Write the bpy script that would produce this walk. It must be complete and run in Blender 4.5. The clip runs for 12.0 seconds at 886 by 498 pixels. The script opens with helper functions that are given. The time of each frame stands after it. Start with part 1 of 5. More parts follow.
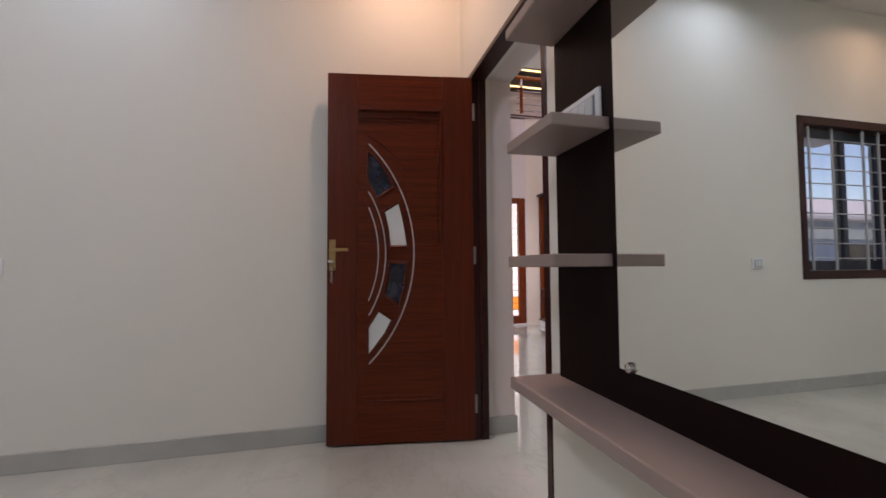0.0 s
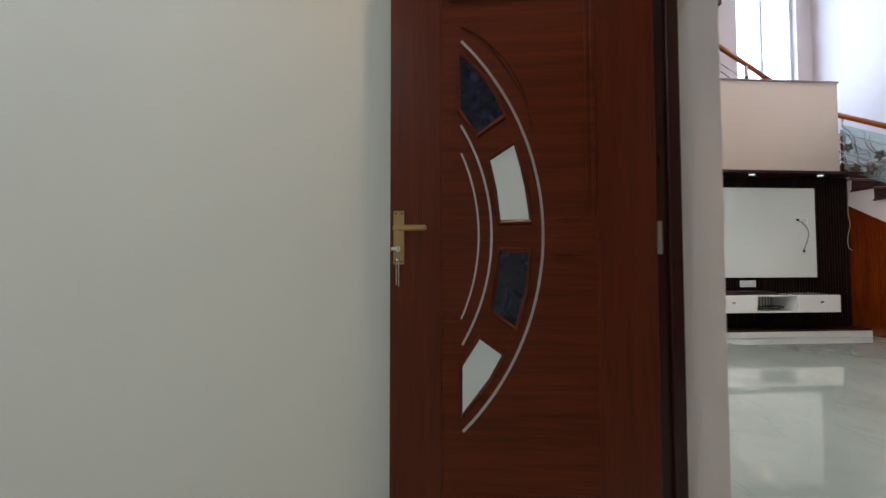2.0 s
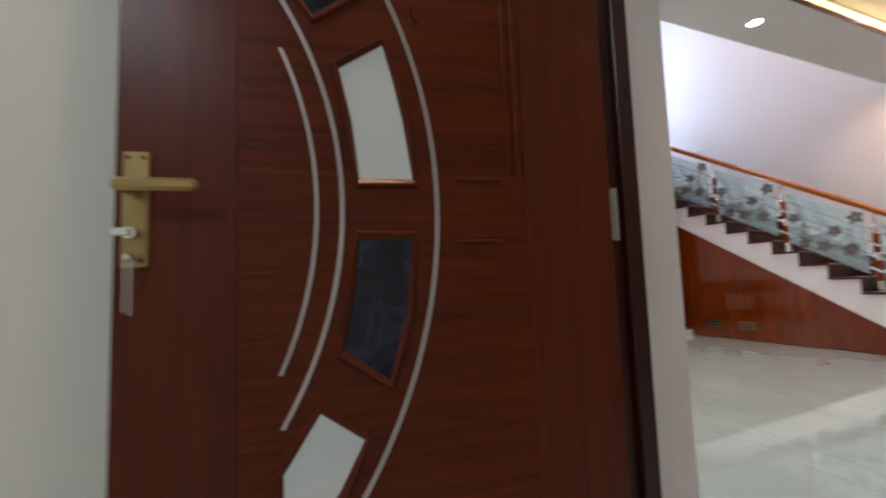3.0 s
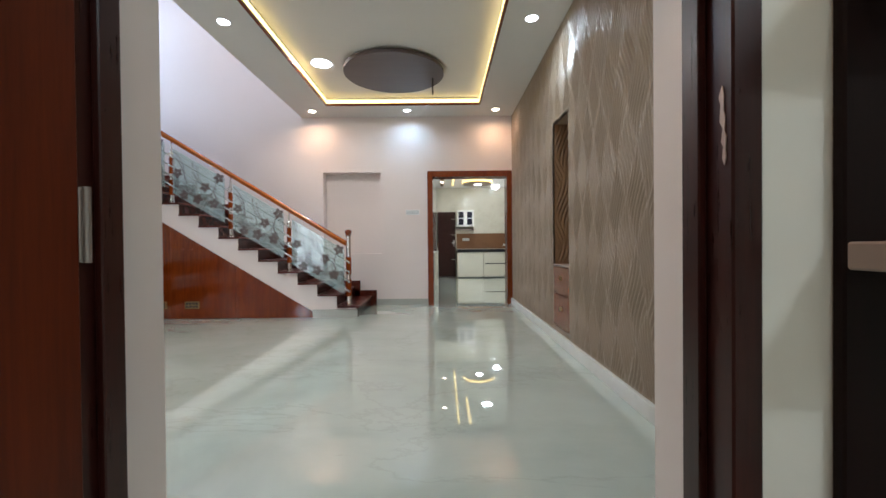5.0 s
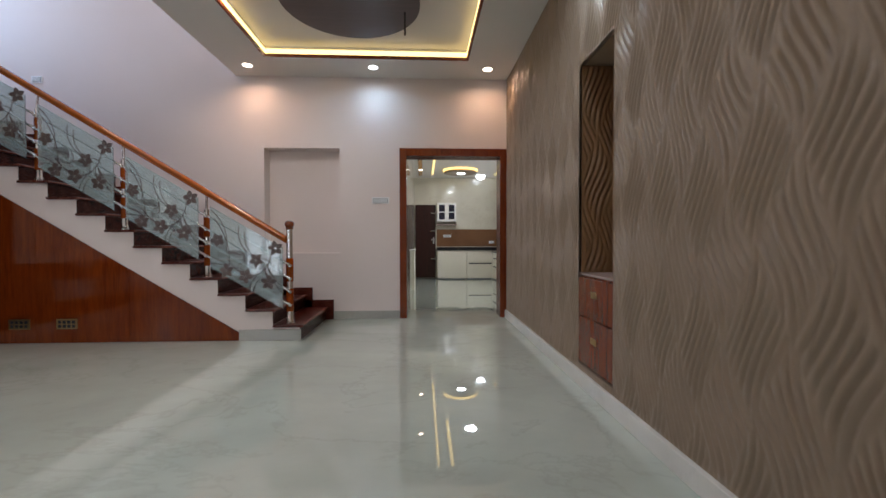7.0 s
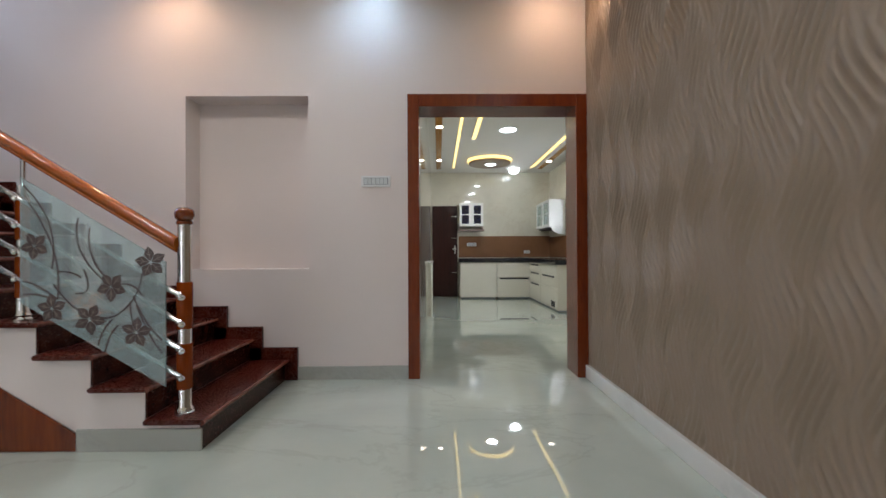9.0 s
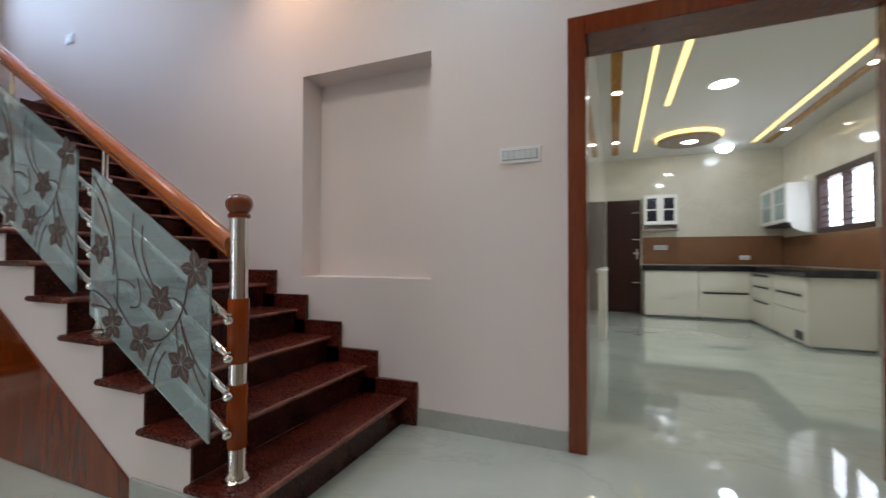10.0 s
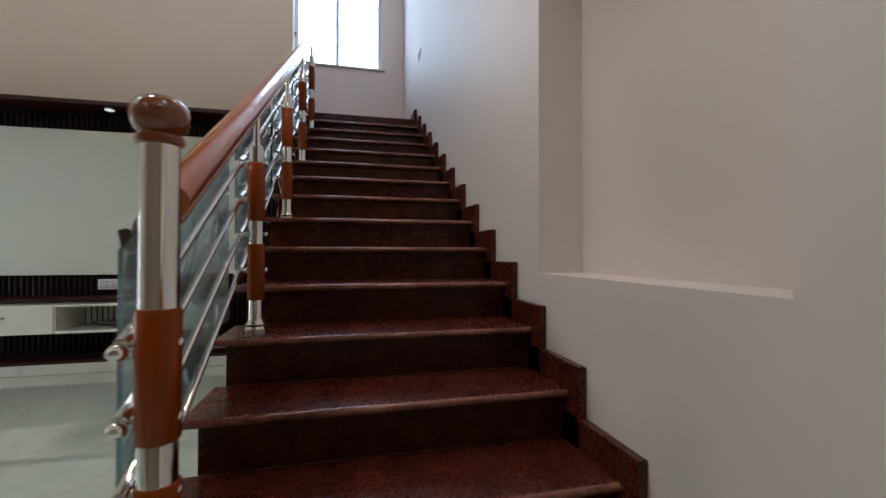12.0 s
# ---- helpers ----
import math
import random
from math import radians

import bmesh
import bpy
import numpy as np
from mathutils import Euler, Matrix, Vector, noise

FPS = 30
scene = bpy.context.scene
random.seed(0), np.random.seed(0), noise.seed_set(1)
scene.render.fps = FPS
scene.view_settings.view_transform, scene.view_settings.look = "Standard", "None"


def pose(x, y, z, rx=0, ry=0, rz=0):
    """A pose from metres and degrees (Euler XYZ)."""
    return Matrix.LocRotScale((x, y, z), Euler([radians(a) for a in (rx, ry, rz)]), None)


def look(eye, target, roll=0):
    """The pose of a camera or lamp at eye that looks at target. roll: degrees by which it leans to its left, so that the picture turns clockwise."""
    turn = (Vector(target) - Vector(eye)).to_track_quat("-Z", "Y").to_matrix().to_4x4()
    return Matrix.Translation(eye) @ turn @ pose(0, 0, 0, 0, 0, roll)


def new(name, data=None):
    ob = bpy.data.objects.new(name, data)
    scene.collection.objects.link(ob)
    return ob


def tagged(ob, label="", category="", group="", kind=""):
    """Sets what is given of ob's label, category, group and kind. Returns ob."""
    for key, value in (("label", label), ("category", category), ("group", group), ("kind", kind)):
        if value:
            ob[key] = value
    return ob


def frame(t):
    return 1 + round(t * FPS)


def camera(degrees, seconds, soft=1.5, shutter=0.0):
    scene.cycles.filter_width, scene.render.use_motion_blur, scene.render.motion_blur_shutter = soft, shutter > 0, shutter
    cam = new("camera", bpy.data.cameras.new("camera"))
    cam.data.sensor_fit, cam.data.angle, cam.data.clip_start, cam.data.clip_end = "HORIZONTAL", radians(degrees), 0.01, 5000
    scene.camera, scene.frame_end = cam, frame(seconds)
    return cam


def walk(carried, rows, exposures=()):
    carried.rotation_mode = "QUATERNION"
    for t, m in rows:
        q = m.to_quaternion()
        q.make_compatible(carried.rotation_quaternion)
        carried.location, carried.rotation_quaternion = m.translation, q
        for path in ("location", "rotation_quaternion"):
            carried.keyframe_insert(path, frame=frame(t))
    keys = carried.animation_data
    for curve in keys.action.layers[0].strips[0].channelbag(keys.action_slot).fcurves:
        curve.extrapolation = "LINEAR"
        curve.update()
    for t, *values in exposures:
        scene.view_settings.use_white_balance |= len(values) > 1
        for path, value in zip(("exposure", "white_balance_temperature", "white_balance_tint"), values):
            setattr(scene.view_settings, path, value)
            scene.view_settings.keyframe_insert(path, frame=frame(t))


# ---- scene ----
cam = camera(94.1, 12.0, soft=1.5, shutter=0.3)
PATH = [
    (0, (2.061, -7.354, 1.002), (0.122, -6.872, 1.088), -0.4),
    (0.5, (2.018, -7.376, 1.02), (0.042, -7.074, 1.086), -0.7),
    (1, (1.869, -7.345, 0.999), (-0.12, -7.141, 1.039), -0.7),
    (1.5, (1.473, -7.315, 0.981), (-0.52, -7.151, 1.012), -0.7),
    (2, (0.99, -7.349, 0.987), (-1.003, -7.211, 1.059), -0.1),
    (2.5, (0.613, -7.279, 0.987), (-1.371, -7.049, 1.079), -0.4),
    (3, (0.379, -7.208, 0.947), (-1.465, -6.452, 1.108), -2.1),
    (3.2, (0.345, -7.176, 0.952), (-1.368, -6.151, 1.072), -1.4),
    (3.5, (0.315, -7.139, 0.972), (-1.121, -5.749, 1.057), -0.8),
    (3.7, (0.33, -7.157, 1.015), (-0.85, -5.544, 1.079), -1.3),
    (5.3, (0.238, -7.138, 1.036), (0.316, -5.14, 1.012), -0.4),
    (5.5, (0.249, -7.047, 1.015), (0.339, -5.049, 0.984), -0.5),
    (5.8, (0.29, -6.832, 1.015), (0.383, -4.834, 0.969), -0.6),
    (6, (0.296, -6.672, 1.033), (0.393, -4.675, 0.976), -0.5),
    (6.5, (0.286, -6.197, 1.048), (0.392, -4.2, 0.991), -0.2),
    (7, (0.306, -5.639, 1.047), (0.406, -3.642, 1.01), -0.1),
    (9, (0.247, -3.36, 1.022), (0.269, -1.36, 1.038), -0.3),
    (9.5, (0.214, -2.801, 1.043), (-0.043, -0.818, 1.06), -0.2),
    (10, (0.223, -2.298, 1.032), (-0.541, -0.45, 1.068), 0.1),
    (10.5, (0.17, -1.88, 1.023), (-1.107, -0.341, 1.057), 0.2),
    (11, (0.102, -1.453, 1.002), (-1.576, -0.365, 1.032), 0.2),
    (11.5, (-0.058, -1.092, 0.984), (-1.931, -0.39, 1.01), -0.1),
    (12, (-0.234, -0.772, 0.973), (-2.182, -0.318, 0.995), 0.0),
]
walk(cam, [(t, look(eye, target, roll)) for t, eye, target, roll in PATH],
     exposures=[(0.0, -0.05, 6500, 33), (0.4, -0.10, 6450, 23), (1.0, -0.10, 6450, 23), (1.6, 0.10, 6450, 22), (2.2, 0.07, 6300, 14), (2.6, 0.1, 6350, 16), (3.1, 0.18, 6350, 18), (3.5, 0.15, 6250, 10),
                (5.5, 0.18, 6280, 15), (6.0, 0.0, 6320, 18), (6.5, -0.36, 6540, 22), (7.2, -0.40, 6380, 17), (9.0, -0.25, 6270, 14), (10.0, -0.27, 6270, 14), (10.5, -0.38, 6380, 19), (11.0, -0.36, 6420, 13), (12.0, -0.45, 6430, 9)])

# ---- plan, metres: far wall of the hall y = 0, textured wall x = RX ----
RX = 1.465                      # textured wall of the hall
NY, BY = -6.32, -6.60           # wall between hall and bedroom: hall face, bedroom face
BX = -0.46                      # bedroom wall behind the open door
SOFF, SOFF_X = 3.25, -2.154     # false ceiling of the hall and its free edge
TVX = -4.45                     # wall behind the television panel
LX, TOP = -6.02, 6.4            # landing wall, ceiling of the double-height part
RISE, RUN, STEP0 = 0.1677, 0.2825, -0.99   # stair; face of the first riser
STAIR_Y = -1.19                 # open side of the stair

# ---- world and light ----
world = bpy.data.worlds.new("sky")
scene.world = world
world.use_nodes = True
wn = world.node_tree.nodes
sky = wn.new("ShaderNodeTexSky")
sky.sky_type, sky.sun_disc, sky.sun_elevation, sky.sun_rotation = "NISHITA", False, radians(50), radians(20)
wn["Background"].inputs["Strength"].default_value = 0.15
world.node_tree.links.new(sky.outputs["Color"], wn["Background"].inputs["Color"])

sun = new("sun", bpy.data.lights.new("sun", "SUN"))
sun.data.energy, sun.data.angle, sun.data.color = 2.5, radians(0.5), (1, 0.95, 0.88)
sun.matrix_world = look((2, 8, 12), (0, 0, 0))

WARM, COOL, NEUTRAL = (1.0, 0.65, 0.40), (0.72, 0.9, 1.0), (1.0, 0.93, 0.84)


def area_lamp(name, eye, target, w, h, power, colour, shape="RECTANGLE"):
    data = bpy.data.lights.new(name, "AREA")
    data.shape, data.size, data.size_y, data.energy, data.color = shape, w, h, power, colour
    ob = new(name, data)
    ob.matrix_world = look(eye, target)
    return ob


# daylight in the window openings
area_lamp("landing_daylight", (LX - 0.19, -0.885, 4.8), (LX + 3, -0.885, 4.7), 1.12, 2.5, 77, (0.56, 0.75, 1.0))
area_lamp("front_daylight", (-3.32, NY - 0.16, 1.0), (-3.32, 0, 1.0), 0.83, 1.45, 24, (0.90, 0.94, 1.0))
area_lamp("kitchen_daylight", (2.96, 4.265, 1.765), (0, 4.265, 1.765), 1.28, 0.66, 24, (0.88, 0.94, 1.0))

# ---- materials ----


class Nodes:
    """A principled material and short ways to add nodes to it."""

    def __init__(self, name, rough=0.5, metal=0.0):
        self.mat = bpy.data.materials.new(name)
        self.mat.use_nodes = True
        self.tree = self.mat.node_tree
        self.bsdf = self.tree.nodes["Principled BSDF"]
        self.bsdf.inputs["Roughness"].default_value = rough
        self.bsdf.inputs["Metallic"].default_value = metal
        self.co = self.tree.nodes.new("ShaderNodeTexCoord").outputs["Object"]

    def add(self, kind, **values):
        n = self.tree.nodes.new(kind)
        for k, v in values.items():
            n.inputs[k.replace("_", " ")].default_value = v
        return n

    def link(self, a, b):
        self.tree.links.new(a, b)

    def mapped(self, scale, rot=(0, 0, 0)):
        m = self.add("ShaderNodeMapping")
        m.inputs["Scale"].default_value = scale
        m.inputs["Rotation"].default_value = [radians(a) for a in rot]
        self.link(self.co, m.inputs["Vector"])
        return m.outputs["Vector"]

    def noise(self, scale, vector=None, detail=4.0, rough=0.55, distortion=0.0):
        n = self.add("ShaderNodeTexNoise", Scale=scale, Detail=detail, Roughness=rough, Distortion=distortion)
        self.link(vector or self.co, n.inputs["Vector"])
        return n.outputs["Fac"]

    def ramp(self, fac, stops):
        r = self.tree.nodes.new("ShaderNodeValToRGB")
        e = r.color_ramp.elements
        while len(e) < len(stops):
            e.new(0.5)
        for el, (p, c) in zip(e, stops):
            el.position, el.color = p, (*c, 1) if len(c) == 3 else c
        self.link(fac, r.inputs["Fac"])
        return r.outputs["Color"]

    def mix(self, fac, a, b, mode="MIX"):
        m = self.tree.nodes.new("ShaderNodeMix")
        m.data_type, m.blend_type = "RGBA", mode
        for v, s in ((fac, m.inputs[0]), (a, m.inputs[6]), (b, m.inputs[7])):
            if hasattr(v, "is_output"):
                self.link(v, s)
            else:
                s.default_value = v if isinstance(v, float) else (*v, 1)
        return m.outputs[2]

    def colour(self, out):
        self.link(out, self.bsdf.inputs["Base Color"])
        return self

    def rough(self, fac, lo, hi):
        m = self.add("ShaderNodeMapRange")
        m.inputs["To Min"].default_value, m.inputs["To Max"].default_value = lo, hi
        self.link(fac, m.inputs["Value"])
        self.link(m.outputs["Result"], self.bsdf.inputs["Roughness"])
        return self

    def bump(self, fac, strength, distance=0.002):
        b = self.add("ShaderNodeBump", Strength=strength, Distance=distance)
        self.link(fac, b.inputs["Height"])
        self.link(b.outputs["Normal"], self.bsdf.inputs["Normal"])
        return self


def paint(name, base, rough=0.55):
    n = Nodes(name, rough)
    patch, fine = n.noise(0.9, detail=3), n.noise(140, detail=3)
    dark = tuple(c * 0.93 for c in base)
    n.colour(n.mix(patch, dark, base)).rough(patch, rough - 0.07, rough + 0.08).bump(fine, 0.12, 0.001)
    return n.mat


def marble(name, a, b, vein, rough, coat=0.0):
    n = Nodes(name, rough)
    v = n.mapped((0.8, 1.15, 1), (0, 0, 28))
    cloud = n.noise(1.3, v, 9, 0.58, 0.35)
    mist = n.noise(0.45, n.mapped((1.4, 0.6, 1), (0, 0, -22)), 4, 0.5)
    streak = n.noise(0.9, n.mapped((0.7, 1.2, 1), (0, 0, 40)), 8, 0.62, 0.5)
    line = n.ramp(streak, [(0.0, (0, 0, 0)), (0.485, (0, 0, 0)), (0.504, (1, 1, 1)), (0.513, (0, 0, 0)), (1.0, (0, 0, 0))])
    col = n.mix(n.ramp(n.mix(0.4, cloud, mist), [(0.36, (0, 0, 0)), (0.64, (1, 1, 1))]), a, b)
    weak = n.mix(0.17, (0, 0, 0), line)
    n.colour(n.mix(weak, col, vein)).rough(cloud, rough * 0.8, rough * 1.4)
    n.bsdf.inputs["Specular IOR Level"].default_value = 0.6
    n.bsdf.inputs["Coat Weight"].default_value, n.bsdf.inputs["Coat Roughness"].default_value = coat, 0.01
    return n.mat


def wood(name, a, b, rough, scale=(1, 1, 1), coat=0.0, contrast=(0.35, 0.7), gloss=0.5):
    """Grain runs along the axis with the small scale."""
    n = Nodes(name, rough)
    v = n.mapped(scale)
    band, fibre = n.noise(2.5, v, 6, 0.6, 0.8), n.noise(16, v, 5, 0.65)
    g = n.mix(0.45, band, fibre)
    n.colour(n.ramp(g, [(contrast[0], a), (contrast[1], b)])).rough(fibre, rough * 0.8, rough * 1.3).bump(fibre, 0.08, 0.001)
    n.bsdf.inputs["Coat Weight"].default_value, n.bsdf.inputs["Coat Roughness"].default_value = coat, 0.06
    n.bsdf.inputs["Specular IOR Level"].default_value = gloss
    return n.mat


def granite(name, a, b, c, rough, gloss=0.5):
    n = Nodes(name, rough)
    n.bsdf.inputs["Specular IOR Level"].default_value = gloss
    big, speck = n.noise(9, detail=6, rough=0.7), n.noise(90, detail=3)
    col = n.ramp(n.mix(0.3, big, speck), [(0.36, a), (0.5, b), (0.66, c)])
    n.colour(col).rough(speck, rough * 0.7, rough * 1.4)
    return n.mat


def mottled_glass(name, a, b, c):
    n = Nodes(name, 0.12)
    n.colour(n.ramp(n.noise(17, detail=3, rough=0.5, distortion=0.8), [(0.42, a), (0.58, b), (0.74, c)])).bump(n.noise(30, detail=2), 0.3, 0.004)
    return n.mat


def plain(name, base, rough, metal=0.0, coat=0.0):
    n = Nodes(name, rough, metal)
    f = n.noise(3.0, detail=5)
    n.colour(n.mix(f, tuple(c * 0.94 for c in base), base)).rough(n.noise(35), rough * 0.85, rough * 1.2)
    n.bsdf.inputs["Coat Weight"].default_value = coat
    n.bsdf.inputs["Coat Roughness"].default_value = 0.05
    return n.mat


def glass(name, base, rough, alpha=0.0, ior=1.45):
    n = Nodes(name, rough)
    n.bsdf.inputs["Base Color"].default_value = (*base, 1)
    n.bsdf.inputs["Transmission Weight"].default_value = 1 - alpha
    n.bsdf.inputs["IOR"].default_value = ior
    return n.mat


def glow(name, colour, strength):
    n = Nodes(name)
    n.bsdf.inputs["Base Color"].default_value = (*colour, 1)
    n.bsdf.inputs["Emission Color"].default_value = (*colour, 1)
    n.bsdf.inputs["Emission Strength"].default_value = strength
    return n.mat


M_HALL = paint("pale_pink_paint", (0.77, 0.69, 0.66))
M_PARAPET = paint("warm_beige_paint", (0.85, 0.74, 0.62))
M_BED = paint("cream_paint", (0.76, 0.75, 0.68))
M_REVEAL = paint("reveal_paint", (0.72, 0.64, 0.60))
M_CEIL = paint("ceiling_paint", (0.72, 0.70, 0.66))
M_TAUPE = paint("taupe_relief_paint", (0.288, 0.216, 0.156), 0.42)
M_FLOOR = marble("polished_marble", (0.410, 0.462, 0.410), (0.525, 0.580, 0.520), (0.22, 0.22, 0.17), 0.018, 0.65)
M_FLOOR_BED = marble("bedroom_marble", (0.40, 0.42, 0.38), (0.57, 0.59, 0.54), (0.30, 0.29, 0.24), 0.05, 0.6)
M_SKIRT = marble("grey_marble_skirting", (0.36, 0.37, 0.34), (0.47, 0.48, 0.44), (0.25, 0.25, 0.23), 0.22)
M_WHITE_STONE = marble("white_stone", (0.62, 0.62, 0.58), (0.74, 0.73, 0.70), (0.45, 0.45, 0.42), 0.2)
M_DOOR_H = wood("door_veneer_across", (0.028, 0.0040, 0.0013), (0.172, 0.0280, 0.0058), 0.32, (0.4, 0.4, 17), 0.0, (0.28, 0.74), 0.22)
M_DOOR_V = wood("door_veneer_upright", (0.036, 0.0056, 0.0020), (0.155, 0.0250, 0.0058), 0.32, (9, 9, 0.5), 0.0, (0.2, 0.85), 0.26)
M_FRAME = wood("dark_frame_wood", (0.016, 0.0034, 0.0026), (0.046, 0.0088, 0.0055), 0.28, (8, 8, 0.5), 0.0, (0.35, 0.7), 0.35)
M_TEAK = wood("polished_teak", (0.105, 0.014, 0.003), (0.235, 0.042, 0.007), 0.22, (6, 6, 0.6), 0.15)
M_RAIL = wood("varnished_handrail", (0.29, 0.066, 0.006), (0.42, 0.105, 0.011), 0.18, (0.7, 8, 8), 0.6, (0.3, 0.75), 0.45)
M_SLEEVE = wood("varnished_sleeve", (0.185, 0.028, 0.002), (0.28, 0.047, 0.003), 0.14, (7, 7, 0.7), 0.0, (0.35, 0.7), 0.32)
M_CAP = wood("varnished_cap", (0.14, 0.020, 0.002), (0.22, 0.036, 0.003), 0.1, (7, 7, 0.7), 1.0)
M_UNDER = wood("understair_veneer", (0.070, 0.0085, 0.0016), (0.235, 0.041, 0.0046), 0.10, (3.5, 3.5, 0.3), 0.1, (0.3, 0.72), 0.5)
M_WENGE = wood("dark_wenge", (0.006, 0.0022, 0.0018), (0.013, 0.0048, 0.0038), 0.45, (6, 6, 0.5), 0.0, (0.35, 0.7), 0.12)
M_DISC = wood("dark_disc_veneer", (0.050, 0.034, 0.034), (0.080, 0.055, 0.054), 0.4, (0.6, 7, 7), 0.2)
M_NICHE = wood("niche_wave_board", (0.15, 0.078, 0.034), (0.29, 0.160, 0.075), 0.36, (7, 7, 0.6))
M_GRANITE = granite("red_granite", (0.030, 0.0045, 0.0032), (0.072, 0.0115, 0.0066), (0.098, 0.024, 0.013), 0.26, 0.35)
# risers take a darker tone of the tread granite
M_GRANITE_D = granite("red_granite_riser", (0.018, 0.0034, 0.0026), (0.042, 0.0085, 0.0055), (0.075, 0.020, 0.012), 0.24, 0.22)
# pale tone paints the highlight line along the rounded tread edges
M_NOSE = granite("granite_edge_highlight", (0.085, 0.022, 0.016), (0.17, 0.055, 0.040), (0.27, 0.115, 0.085), 0.16, 0.6)
M_BLACK = granite("black_granite", (0.008, 0.008, 0.010), (0.014, 0.014, 0.018), (0.05, 0.05, 0.05), 0.1)
M_CHROME = plain("polished_steel", (0.82, 0.82, 0.80), 0.08, 1.0)
M_BRASS = plain("antique_brass", (0.42, 0.29, 0.13), 0.3, 1.0)
M_INLAY = plain("steel_inlay", (0.60, 0.55, 0.55), 0.3, 1.0)
M_WORN = plain("worn_steel", (0.46, 0.35, 0.29), 0.5, 0.4)
M_LAMINATE = plain("pinkish_grey_laminate", (0.335, 0.255, 0.225), 0.4)
M_GLOSS = plain("white_gloss_board", (0.78, 0.78, 0.74), 0.09, 0, 0.6)
M_TVPANEL = plain("pale_greenish_gloss_panel", (0.67, 0.72, 0.67), 0.09, 0, 0.6)
M_PLASTIC = plain("white_switch_plastic", (0.78, 0.79, 0.80), 0.3)
M_ROCKER = plain("pale_glossy_rocker", (0.66, 0.70, 0.71), 0.12)
M_HINGE = plain("dull_steel_hinge", (0.34, 0.30, 0.28), 0.38, 1.0)
M_GREY = plain("grey_plastic", (0.24, 0.27, 0.29), 0.35)
M_CABLE = plain("black_cable", (0.02, 0.02, 0.02), 0.5)
M_WIRE = plain("pale_wire", (0.50, 0.36, 0.28), 0.5)
M_MIRROR = plain("silvered_mirror", (0.90, 0.93, 0.90), 0.004, 1.0)
M_ETCH = plain("brown_floral_print", (0.075, 0.050, 0.045), 0.4)
M_VEIN = plain("pale_petal_vein", (0.24, 0.20, 0.18), 0.4)
M_PANE = glass("window_glass", (0.96, 0.98, 0.98), 0.02)
M_FROST = glass("frosted_teal_glass", (0.69, 0.872, 0.905), 0.05, 0.23)
for socket, value in (("Coat Weight", 0.25), ("Coat Roughness", 0.01)):
    M_FROST.node_tree.nodes["Principled BSDF"].inputs[socket].default_value = value
M_WHITEGLASS = plain("white_back_painted_glass", (0.68, 0.73, 0.73), 0.12)
M_BLUEGLASS = mottled_glass("dark_blue_textured_glass", (0.004, 0.005, 0.014), (0.010, 0.012, 0.032), (0.045, 0.055, 0.10))
M_LED = glow("warm_led_strip", (1.0, 0.77, 0.30), 3.0)
M_LED_K = glow("pale_warm_led_strip", (1.0, 0.74, 0.26), 2.1)
M_LENS_W = glow("warm_lamp_lens", (1.0, 0.86, 0.68), 14)
M_LENS_DIM = glow("dim_lamp_lens", (0.86, 0.96, 1.0), 0.9)
M_LENS_C = glow("cool_lamp_lens", (0.86, 0.96, 1.0), 14)
M_TILE_K = marble("glossy_cream_tile", (0.56, 0.53, 0.44), (0.70, 0.67, 0.57), (0.42, 0.33, 0.22), 0.04)
M_TILE_B = marble("brown_splash_tile", (0.17, 0.078, 0.036), (0.25, 0.12, 0.058), (0.11, 0.048, 0.02), 0.14)
M_STRIP = wood("golden_brown_strip", (0.34, 0.150, 0.030), (0.52, 0.255, 0.060), 0.25, (6, 0.5, 6), 0.2)
M_CAB = plain("white_cabinet_laminate", (0.66, 0.63, 0.54), 0.3)
M_IRON = plain("dark_iron", (0.03, 0.03, 0.035), 0.45, 0.3)
M_SASH = plain("dark_blue_grey_aluminium", (0.045, 0.058, 0.080), 0.4, 0.4)
M_BAR = plain("pale_painted_bar", (0.42, 0.44, 0.46), 0.4)
# shade on the neighbour's wall is put into this blue-grey
M_OUT_BLUE = paint("outer_wall_in_shade", (0.30, 0.34, 0.42))
M_ALU = plain("white_window_frame", (0.70, 0.72, 0.74), 0.35)

# ---- building blocks ----
ROOT_AT = {}


def thing(name, at, label, category, group="", kind=""):
    ob = new(name)
    ob.empty_display_size = 0.1
    ob.location = at
    ROOT_AT[name_of(ob)] = Vector(at)
    return tagged(ob, label, category, group, kind)


def name_of(ob):
    return ob.name


def part(name, bm, material, parent=None, label="", smooth=False, kind=""):
    """Links a bmesh, in world metres, as one mesh object under a thing or a part."""
    me = bpy.data.meshes.new(name)
    if smooth:
        for f in bm.faces:
            f.smooth = True
    bm.to_mesh(me)
    bm.free()
    if smooth:
        me.set_sharp_from_angle(angle=radians(38))
    me.materials.append(material)
    ob = new(name, me)
    if parent is not None:
        ob.parent = parent
        at = ROOT_AT.get(parent.name)
        if at is not None:
            ob.matrix_parent_inverse = Matrix.Translation(-at)
    return tagged(ob, label, kind=kind)


def structure(name, bm, material, label, category="structure", smooth=False):
    return tagged(part(name, bm, material, None, "", smooth), label, category, kind="structure")


